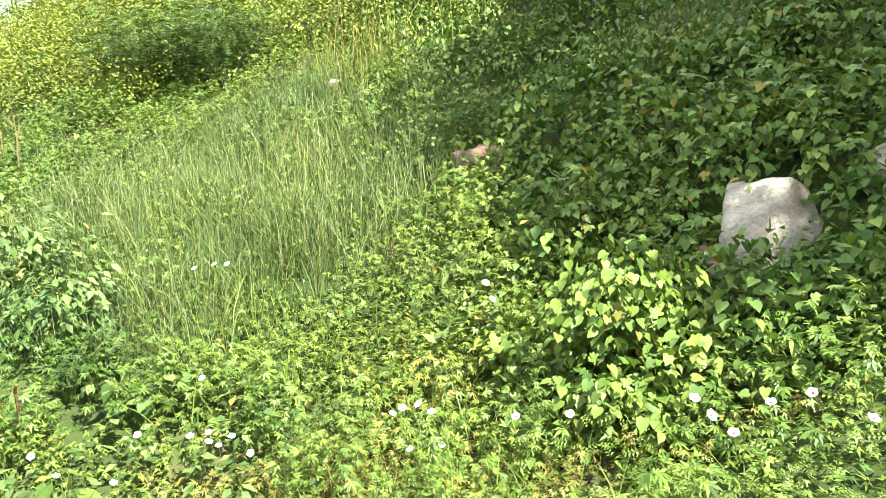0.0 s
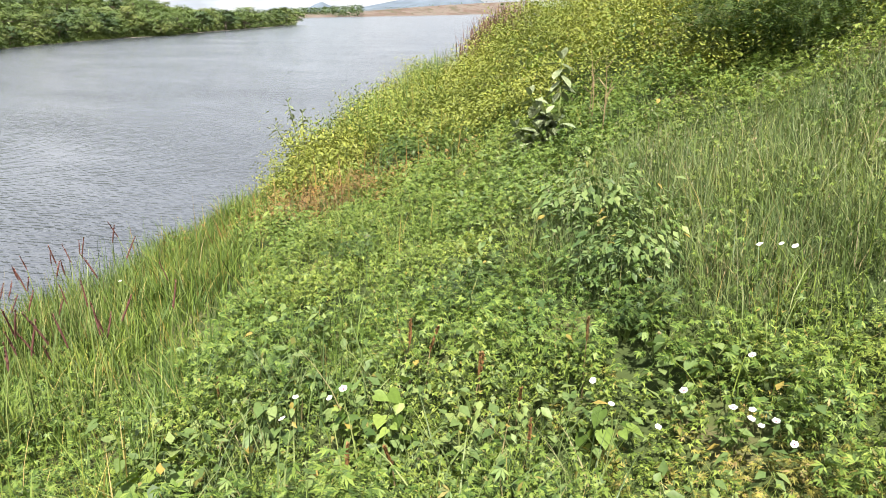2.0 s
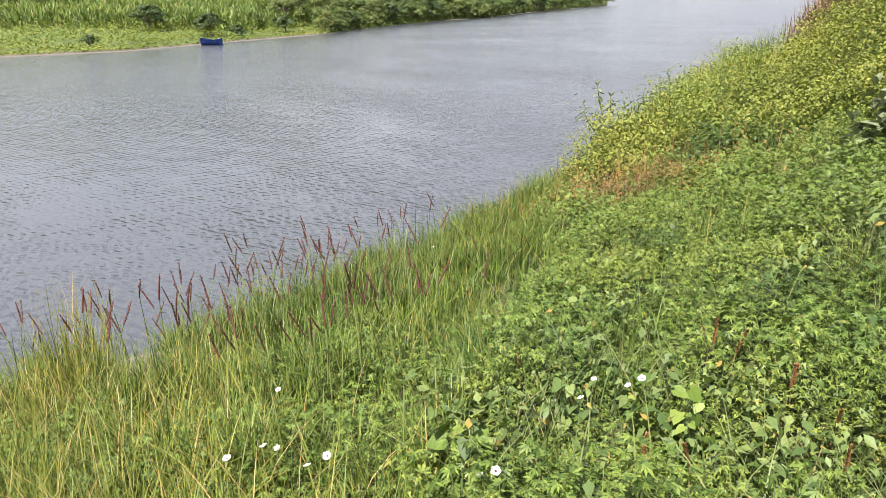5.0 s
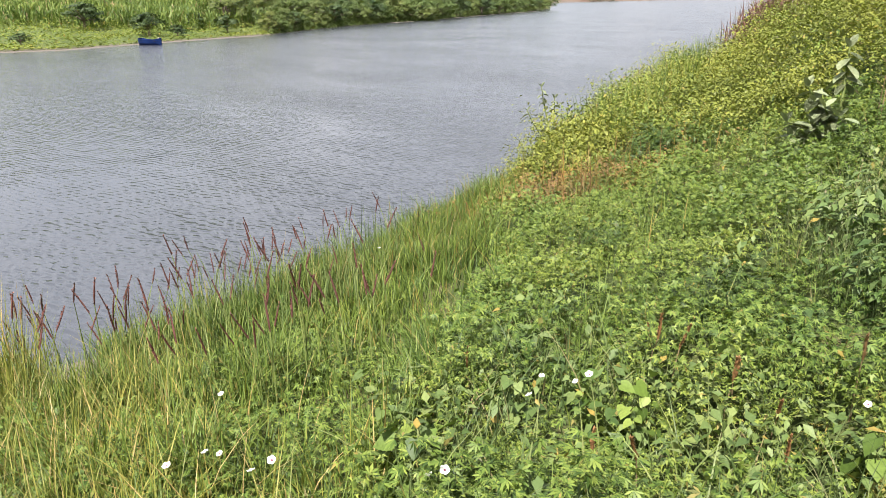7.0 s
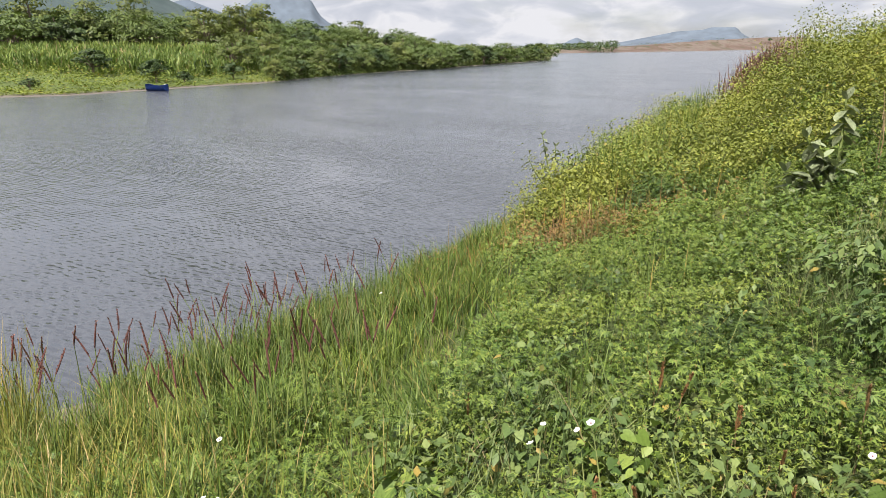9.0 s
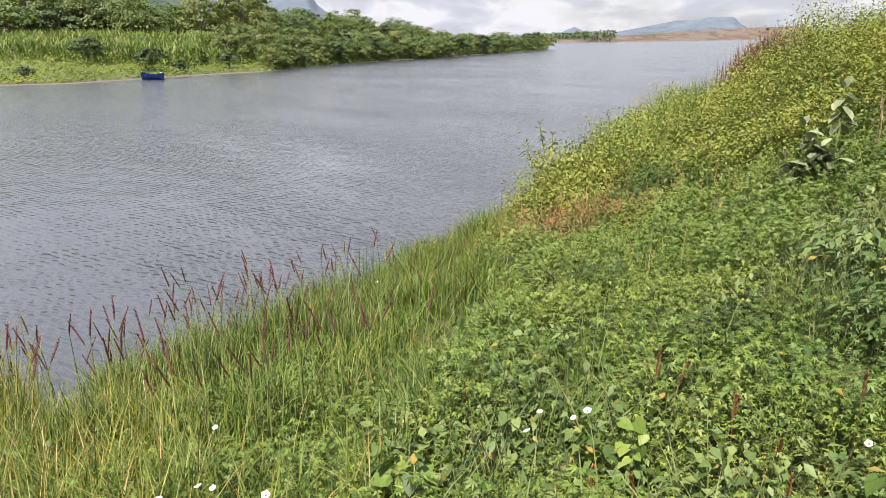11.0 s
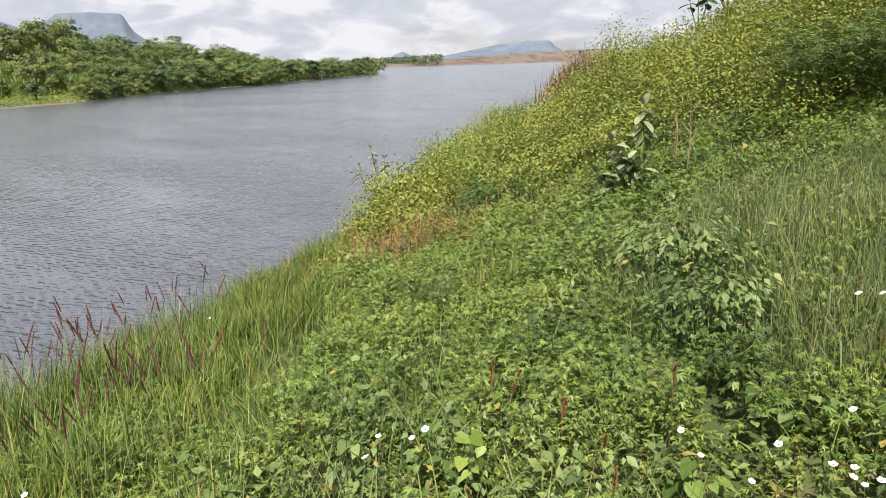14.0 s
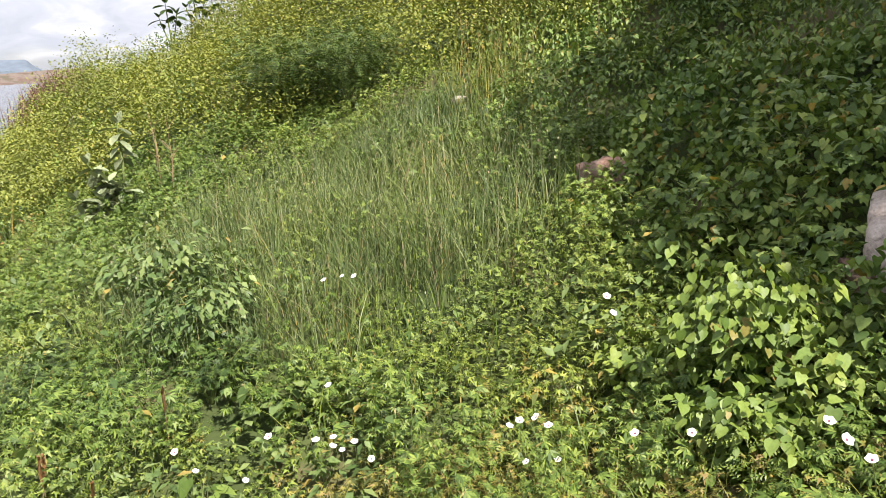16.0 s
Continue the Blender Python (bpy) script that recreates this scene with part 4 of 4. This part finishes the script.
FLOWERS_A = [(-1.18, 3.78), (-1.09, 3.81), (-1.07, 3.74), (-1.01, 3.71), (-0.96, 3.78), (-0.11, 3.74), (-0.06, 3.76), (0.02, 3.75), (0.09, 3.65), (-1.45, 3.77), (-1.43, 3.41), (-1.71, 3.43),
             (-2.93, 2.50), (-1.55, 5.18), (-1.42, 5.21), (-1.33, 5.20), (0.41, 4.51), (0.44, 4.35), (-1.24, 4.22), (-0.83, 3.64)]
FLOWERS_B = [(1.15, 2.96), (1.15, 2.77), (1.16, 2.59), (1.34, 2.72), (1.47, 2.69), (0.48, 3.35), (0.70, 3.20), (-0.01, 3.41), (0.14, 3.35), (1.53, 2.41), (-4.41, 0.93), (-2.96, 2.63), (-3.11, 2.41),
             (-2.95, 2.19), (-1.89, 3.55), (-7.75, 3.75), (-3.57, 0.62), (-3.48, 0.67), (-3.19, 0.84), (-3.56, 0.43), (-3.16, 0.73), (-2.53, 1.31), (-2.52, 1.39)]
flower = None
for fx, fy in FLOWERS_A + FLOWERS_B:
    m = pose(fx, fy, float(height(fx, fy)) + 0.47, rng.uniform(8, 42), rng.uniform(-12, 12), rng.uniform(-60, 60)) @ Matrix.Scale(rng.uniform(0.46, 0.66), 4)
    if flower is None:
        flower = make_flower()
        flower.matrix_basis = m
    else:
        made = copy_thing(flower, pose(0, 0, 0))
        made.matrix_basis = m


# ---- seed spikes ----
def spike_thing(name, label, category, group, tall, spike_len, spike_r, lean, mat, stem_mat, seed, rough=0.3):
    r = np.random.default_rng(seed)
    ob = tagged(new(name, None), label, category, group)
    a = r.uniform(0, math.tau)
    o = Vector((math.cos(a), math.sin(a), 0)) * lean
    pts = [Vector((0, 0, -0.04)), o * 0.15 + Vector((0, 0, tall * 0.35)), o * 0.45 + Vector((0, 0, tall * 0.72)), o + Vector((0, 0, tall))]
    part("stem", tube(pts, [0.0055, 0.005, 0.004, 0.003], 5), stem_mat, ob)
    way = (pts[3] - pts[2]).normalized()
    bend = Vector((r.uniform(-1, 1), r.uniform(-1, 1), 0)) * 0.22 * spike_len
    end = pts[3] + way * spike_len + bend
    spike = part("spike", tube([pts[3], pts[3].lerp(end, 0.3) - bend * 0.1, pts[3].lerp(end, 0.7) - bend * 0.1, end], [spike_r * 0.5, spike_r * 0.8, spike_r * 0.65, 0.001], 6), mat, ob)
    n = int(26 + 900 * spike_len * rough)
    f = r.random(n)
    at = np.array([tuple(pts[3].lerp(end, v)) for v in f])
    part("bristles", leaves("bristles", at, spike_r * 2.2 * r.uniform(0.7, 1.3, n), r.uniform(0, math.tau, n), r.normal(-1.2, 0.15, n), OVATE, mat), mat, spike)
    return ob


def plant_spikes(kinds, places):
    for n, (sx, sy) in enumerate(places):
        kind = kinds[n % len(kinds)]
        m = pose(sx, sy, float(height(sx, sy)), 0, 0, rng.uniform(0, 360)) @ Matrix.Scale(rng.uniform(0.85, 1.15), 4)
        if n < len(kinds):
            kind.matrix_basis = m
        else:
            copy_thing(kind, pose(0, 0, 0)).matrix_basis = m


reeds = [spike_thing("reed_grass", "grass stalk with a dark maroon seed spike", "grass stalk", "maroon grass spikes", t, l * 0.9, 0.0085, ln * 0.55, SPIKE, STEM, s, 0.12)
         for s, (t, l, ln) in enumerate(((0.72, 0.24, 0.18), (0.80, 0.20, 0.28), (0.62, 0.26, 0.10), (0.78, 0.22, 0.34), (0.70, 0.18, 0.24), (0.86, 0.22, 0.15)))]
rx, ry = sown(760, -9.6, -4.6, -1.2, 4.8, lambda x, y: (inland(x, y) > 0.3) * np.exp(-((inland(x, y) - 1.0) / 1.2) ** 2) * (0.15 + 0.85 * wavy(x, y, 2.4, 0.8) ** 2) * smooth(4.6, 2.6, y) + 0.35 * np.exp(-(((x + 6.0) / 0.5) ** 2 + ((y - 1.6) / 0.4) ** 2)) + 0.3 * np.exp(-(((x + 7.0) / 0.7) ** 2 + ((y - 3.0) / 0.5) ** 2)))
extra = np.concatenate([rng.normal((cx_, cy_), sd_, (k_, 2)) for cx_, cy_, k_, sd_ in ((-4.65, 1.10, 9, 0.16), (-4.9, 0.80, 5, 0.14), (-6.7, 1.0, 8, 0.3), (-5.1, 1.92, 6, 0.15), (-4.9, 2.2, 7, 0.18), (-8.0, 2.75, 6, 0.25), (-7.5, 2.3, 6, 0.3), (-8.1, 1.7, 5, 0.3), (-7.4, 0.5, 9, 0.35), (-6.4, 0.0, 8, 0.3))])
plant_spikes(reeds, list(zip(rx, ry))[:80] + [tuple(p) for p in extra])
docks = [spike_thing("dock_spike", "rusty brown dried seed spike above the weeds", "weed stalk", "brown seed spikes", t, l, 0.010, 0.05, BROWN_SPIKE, DRY_STEM, 40 + s, 1.0)
         for s, (t, l) in enumerate(((0.36, 0.17), (0.34, 0.15), (0.38, 0.14)))]
plant_spikes(docks, [(-3.22, 3.40), (-3.02, 3.40), (-2.57, 3.33), (-2.54, 3.36), (-2.23, 3.28), (-2.17, 3.95), (-3.86, 2.42), (-2.31, 2.36), (-2.41, 2.08), (-2.00, 3.0), (-3.19, 3.44)])
# seeding grass stalks that stand above the slope, with loose pale heads
x, y = sown(1500, -4.6, 0.8, 4.6, 9.4, lambda x, y: 0.5 * grey_patch(x, y) + 0.04)
sward("grass_stalks", "thin pale stalks of seeding grass", "grass", x, y, 0.80, 0.0045, PALE_SEED, (0.03, 0.3), 4)
hx, hy = np.repeat(x, 5) + rng.normal(0, 0.035, 5 * len(x)), np.repeat(y, 5) + rng.normal(0, 0.035, 5 * len(x))
heads = np.stack([hx, hy, height(hx, hy) + np.repeat(rng.uniform(0.5, 0.85, len(x)), 5) + rng.uniform(-0.08, 0.08, len(hx))], -1)
tagged(new("grass_heads", leaves("grass_heads", heads, rng.uniform(0.012, 0.026, len(hx)), rng.uniform(0, math.tau, len(hx)), rng.normal(-1.2, 0.3, len(hx)), CHIP, PALE_SEED)), "pale silvery seed heads above the grey-green grass", "grass", kind="stuff")
x, y = sown(1500, -1.8, 0.6, 8.0, 10.4, lambda x, y: np.exp(-(((x + 0.7) / 0.5) ** 2 + ((y - 9.2) / 0.6) ** 2)))
sward("straw_tuft", "tall straw-coloured grass tuft on the slope", "grass", x, y, 0.95, 0.006, TAN_GRASS, (0.05, 0.6), 4)
# reeds with pinkish plumes on the point
x, y = sown(30000, -16.5, -11.5, 16.5, 21, lambda x, y: (inland(x, y) > 1.8) * np.exp(-(((x + 13.8) / 0.60) ** 2 + ((y - 18.9) / 0.55) ** 2)))
sward("pink_reeds", "reeds with pinkish brown plumes", "reeds", x, y, 0.70, 0.028, PINK_REED, (0.05, 0.6), 3, 0.92)
x, y = sown(2400, -21, -12, 11, 22, lambda x, y: (inland(x, y) > 0.2) * (inland(x, y) < 1.6) * (wavy(x, y, 1.2, 0.5) > 0.4))
sward("shore_reeds", "green reeds along the water below the bank", "reeds", x, y, 1.3, 0.025, GRASS, (0.03, 0.4))


# ---- trees ----
def tree(name, label, tall, radius, n, size, leaf_mat_, seed, blobs=7, flat=0.55, group="trees on the far bank", solid=False):
    """A tree: a tapered trunk with limbs, and a crown of leaf clumps on several rounded masses."""
    r = np.random.default_rng(seed)
    ob = tagged(new(name, None), label, "tree", group)
    fork = tall * r.uniform(0.22, 0.35)
    trunk = part("trunk", tube([(0, 0, -0.4), (0.02 * tall, 0, fork * 0.5), (0.0, 0.02 * tall, fork), (0.03 * tall, 0, tall * 0.7)], [0.045 * tall, 0.036 * tall, 0.030 * tall, 0.008 * tall], 8), BARK, ob)
    centres, radii = [], []
    for i in range(blobs):
        a, d = i * 2.4 + r.uniform(-0.4, 0.4), radius * (0.15 + 0.6 * math.sqrt((i + 0.3) / blobs))
        c = Vector((d * math.cos(a), d * math.sin(a), tall * (0.80 - (0.42 if solid else 0.78) * (d / radius) ** 1.5 + r.uniform(-0.12, 0.1))))
        centres.append(tuple(c))
        radii.append(radius * r.uniform(0.34, 0.52))
        part("limb", tube([(0, 0, fork * 0.9), (c.x * 0.45, c.y * 0.45, fork + (c.z - fork) * 0.6), tuple(c)], [0.020 * tall, 0.013 * tall, 0.004 * tall], 5), BARK, trunk)
    # each mass carries many small sprays, which lie along its surface
    sprays = max(blobs * 9, 60)
    home = r.integers(0, blobs, sprays)
    d = r.normal(0, 1, (sprays, 3))
    d[:, 2] = np.where(d[:, 2] < -0.5, -d[:, 2] * 0.5, d[:, 2])
    d /= np.linalg.norm(d, axis=1)[:, None]
    mass = np.array(radii)[home][:, None]
    middle = np.array(centres)[home] + d * mass * r.uniform(0.72, 1.05, (sprays, 1)) * np.array([1, 1, flat])
    pick = r.integers(0, sprays, n)
    at = middle[pick] + r.normal(0, 1, (n, 3)) * mass[pick] * np.array([0.20, 0.20, 0.10])
    if solid:
        ball = r.normal(0, 1, (n, 3))
        ball /= np.linalg.norm(ball, axis=1)[:, None]
        at = np.array(centres)[home[pick]] + ball * r.random((n, 1)) ** 0.35 * mass[pick] * np.array([1, 1, flat + 0.25])
    at[:, 2] = np.maximum(at[:, 2], tall * 0.05)
    face = d[pick] + np.array([0, 0, 0.45]) + r.normal(0, 0.25, (n, 3))
    part("crown", facing("crown", at, size * r.uniform(0.6, 1.4, n), face, leaf_mat_), leaf_mat_, ob)
    return ob


# unseen tree, added beyond the view to block the sun from the vine slope
added_shade_tree = tree("added_shade_tree", "large dense tree, out of view, added to shade the vine slope", 8.9, 4.5, 26000, 0.34, FAR_DARK, 3, 12, 0.7, "tree above the bank", True)
added_shade_tree.location = (7.7, 3.75, float(height(7.7, 3.75)))

FAR_OLIVE = leaf_mat("olive_tree_leaf", (0.072, 0.104, 0.022), (0.084, 0.118, 0.026), (0.096, 0.130, 0.028), old_share=0.0, patch=0.12)
KINDS = [tree("acacia_tree", "spreading green thorn tree on the far bank", t, rad, n, 0.33, mt, 60 + k, bl, 0.62)
         for k, (t, rad, n, bl, mt) in enumerate(((5.2, 3.6, 2100, 13, FAR_LEAF), (6.0, 3.2, 2000, 12, FAR_OLIVE), (4.4, 3.8, 2100, 14, FAR_LEAF), (5.6, 2.5, 2000, 12, FAR_DARK), (3.6, 3.0, 2000, 12, FAR_OLIVE)))]
used = set()


def grow(kind, yaw, r, scale):
    a = radians(yaw)
    x_, y_ = -math.sin(a) * r, math.cos(a) * r
    m = pose(x_, y_, float(height(x_, y_)) - 0.1, 0, 0, rng.uniform(0, 360)) @ Matrix.Diagonal((scale * rng.uniform(0.9, 1.15), scale * rng.uniform(0.9, 1.15), scale, 1))
    if kind not in used:
        used.add(kind)
        KINDS[kind].matrix_basis = m
    else:
        copy_thing(KINDS[kind], pose(0, 0, 0)).matrix_basis = m


for yaw in np.arange(50.4, 71.0, 0.62):
    shore = np.interp(yaw, FAR_YAW, FAR_R)
    grow(int(rng.integers(0, 5)), yaw + rng.uniform(-0.3, 0.3), shore + rng.uniform(2.5, 5), rng.uniform(0.75, 1.05) * np.interp(yaw, [50, 54, 60, 66, 71], [1.05, 1.15, 0.98, 0.8, 0.5]))
for yaw in np.arange(51.5, 74.0, 0.75):
    shore = np.interp(yaw, FAR_YAW, FAR_R)
    grow(int(rng.integers(0, 4)), yaw + rng.uniform(-0.4, 0.4), shore + rng.uniform(9, 22), rng.uniform(0.8, 1.15) * np.interp(yaw, [50, 58, 66, 74], [0.68, 0.78, 0.85, 0.95]))
for yaw in np.arange(58.0, 93.0, 0.85):
    shore = np.interp(yaw, FAR_YAW, FAR_R)
    grow(int(rng.integers(0, 4)), yaw + rng.uniform(-0.4, 0.4), shore + rng.uniform(52, 70), rng.uniform(1.15, 1.5) * np.interp(yaw, [58, 64, 72], [0.55, 0.72, 1.0]))
for yaw in np.arange(60.0, 94.0, 2.0):
    shore = np.interp(yaw, FAR_YAW, FAR_R)
    grow(int(rng.integers(0, 4)), yaw + rng.uniform(-0.6, 0.6), shore + rng.uniform(80, 105), rng.uniform(1.4, 1.75) * np.interp(yaw, [60, 66, 74], [0.5, 0.72, 1.0]))
for yaw, off, sc in ((78.6, 7, 0.62), (82.6, 17, 0.75), (79.0, 9, 0.5), (75.5, 12, 0.5), (73.4, 6, 0.5), (76.8, 4, 0.35), (71.4, 120, 2.0), (86.5, 5, 0.3), (35.4, 40, 0.85), (67.6, 75, 1.15)):
    grow(3, yaw, np.interp(yaw, FAR_YAW, FAR_R) + off, sc)

# maize and low field growth on the far bank
n = 9500
yaw, off = rng.uniform(70, 96, n), rng.uniform(8, 56, n)
row = np.round(off / 0.9) * 0.9
rr = np.interp(yaw, FAR_YAW, FAR_R) + row + rng.normal(0, 0.08, n)
keep = (row > np.interp(yaw, [70, 76, 82, 88, 96], [12, 9, 18, 27, 28])) & (row < np.interp(yaw, [70, 74, 80], [26, 44, 58]))
mx, my = (-np.sin(np.radians(yaw)) * rr)[keep], (np.cos(np.radians(yaw)) * rr)[keep]
mx, my = np.repeat(mx, 5), np.repeat(my, 5)
base = np.stack([mx, my, height(mx, my) + rng.uniform(0.0, 1.5, len(mx))], -1)
me_ = blades("maize", base, rng.uniform(0.7, 1.2, len(mx)), rng.uniform(0, math.tau, len(mx)), rng.uniform(0.1, 0.9, len(mx)), rng.uniform(0.10, 0.18, len(mx)), MAIZE, 2)
tagged(new("maize_field", me_), "rows of green maize on the far bank", "maize", kind="stuff")
n = 42000
yaw, off = rng.uniform(50.2, 97, n), 0.9 + 33 * rng.random(n) ** 1.2
rr = np.interp(yaw, FAR_YAW, FAR_R) + off
fx, fy = -np.sin(np.radians(yaw)) * rr, np.cos(np.radians(yaw)) * rr
up = 0.2 + 1.5 * wavy(fx, fy, 0.75) ** 2.2 * smooth(0.8, 4, off)
at = np.stack([fx, fy, height(fx, fy) + up * rng.uniform(0.1, 1.1, n)], -1)
me_ = facing("field_growth", at, rng.uniform(0.14, 0.34, n), np.array([0, 0, 1.0]) + rng.normal(0, 0.35, (n, 3)), FIELD)
tagged(new("field_growth", me_), "low yellow-green growth along the far shore", "crop", kind="stuff")
# scrub hanging to the water below the far trees
n = 14000
yaw = rng.uniform(50.2, 70.5, n)
off = rng.uniform(0.3, 4.5, n)
rr = np.interp(yaw, FAR_YAW, FAR_R) + off
fx, fy = -np.sin(np.radians(yaw)) * rr, np.cos(np.radians(yaw)) * rr
up = (0.5 + 2.4 * wavy(fx, fy, 0.35, 1.3)) * smooth(0.2, 3.0, off)
at = np.stack([fx, fy, np.maximum(height(fx, fy), 0) + 0.1 + up * rng.random(n) ** 0.6], -1)
me_ = leaves("water_side_scrub", at, rng.uniform(0.2, 0.42, n), rng.uniform(0, math.tau, n), rng.normal(0.2, 0.5, n), CHIP, FAR_LEAF)
tagged(new("water_side_scrub", me_), "low green scrub at the water under the far trees", "scrub", kind="stuff")
# far shore scrub
n = 18000
yaw = rng.uniform(35, 52, n)
off = rng.uniform(1, 110, n)
clump = wavy(yaw * 9, off * 0.16, 1.0, 0.3)
keep = rng.random(n) < np.where(yaw > 45.5, smooth(0.3, 0.6, clump), 0.25 * smooth(0.62, 0.8, clump))
yaw, off, clump = yaw[keep], off[keep], clump[keep]
rr = np.where(yaw > 49.4, 600, np.interp(yaw, FAR_YAW, FAR_R)) + off
fx, fy = -np.sin(np.radians(yaw)) * rr, np.cos(np.radians(yaw)) * rr
at = np.stack([fx, fy, np.maximum(height(fx, fy), 0) + rng.uniform(0.2, 4.5, len(fx)) * np.where(yaw > 45.5, 1.0, 0.4)], -1)
me_ = leaves("far_scrub", at, rng.uniform(0.9, 2.0, len(fx)) * np.where(yaw > 45.5, 1.0, 0.6), rng.uniform(0, math.tau, len(fx)), rng.normal(0.1, 0.5, len(fx)), CHIP, FAR_DARK)
tagged(new("far_scrub", me_), "green scrub along the distant shore", "scrub", kind="stuff")


# ---- boat ----
def make_boat():
    ob = tagged(new("rowing_boat", None), "small blue rowing boat moored at the far bank", "boat")
    bm = bmesh.new()
    L, W, H = 3.0, 1.15, 0.52
    rows = []
    for i in range(13):
        t = i / 12
        w = W * 0.5 * (math.sin(math.pi * (0.12 + 0.80 * t)) ** 0.6 if t < 0.97 else 0.12)
        sheer = H + 0.22 * (2 * t - 1) ** 2
        rows.append([bm.verts.new(((t - 0.5) * L, s * w * k, z)) for s, k, z in ((-1, 1, sheer), (-1, 0.86, 0.16), (-1, 0.4, -0.10), (1, 0.4, -0.10), (1, 0.86, 0.16), (1, 1, sheer))])
    for a, b in zip(rows, rows[1:]):
        for j in range(5):
            bm.faces.new((a[j], b[j], b[j + 1], a[j + 1]))
    bm.faces.new(rows[0])
    bm.faces.new(rows[-1][::-1])
    bmesh.ops.solidify(bm, geom=bm.faces[:], thickness=0.04)
    part("hull", bm, HULL, ob)
    for xx in (-0.8, 0.1, 0.9):
        bm = bmesh.new()
        bmesh.ops.create_cube(bm, size=1.0, matrix=Matrix.LocRotScale((xx, 0, 0.40), None, (0.24, 0.92, 0.04)))
        part("thwart", bm, BOAT_IN, ob)
    bm = bmesh.new()
    bmesh.ops.create_cube(bm, size=1.0, matrix=Matrix.LocRotScale((1.2, 0, 0.60), None, (0.26, 0.36, 0.28)))
    bmesh.ops.bevel(bm, geom=bm.edges[:], offset=0.05, segments=2, affect="EDGES")
    part("engine_cover", bm, BOAT_WHITE, ob, "white engine cover")
    return ob


a = radians(78.6)
boat = make_boat()
boat.matrix_basis = pose(-math.sin(a) * 78.2, math.cos(a) * 78.2, 0.03, 0, 0, 35) @ Matrix.Scale(0.85, 4)

# ---- mast on the far shore ----
mast = tagged(new("mast", None), "thin grey steel lattice mast on the distant bank", "mast")
mz = float(height(-334.0, 498.0))
mast.location = (-334.0, 498.0, mz - 0.3)
for k in range(3):
    a = k * math.tau / 3
    part("leg", tube([(0.9 * math.cos(a), 0.9 * math.sin(a), 0), (0.2 * math.cos(a), 0.2 * math.sin(a), 15)], [0.24, 0.18], 5), MAST, mast)
for k in range(9):
    h_ = 1.0 + 1.5 * k
    r_ = 0.9 - 0.05 * h_
    bm = tube([(r_ * math.cos(q * math.tau / 3), r_ * math.sin(q * math.tau / 3), h_ + 0.5 * (q % 2)) for q in range(4)], [0.05] * 4, 4)
    part("brace", bm, MAST, mast)
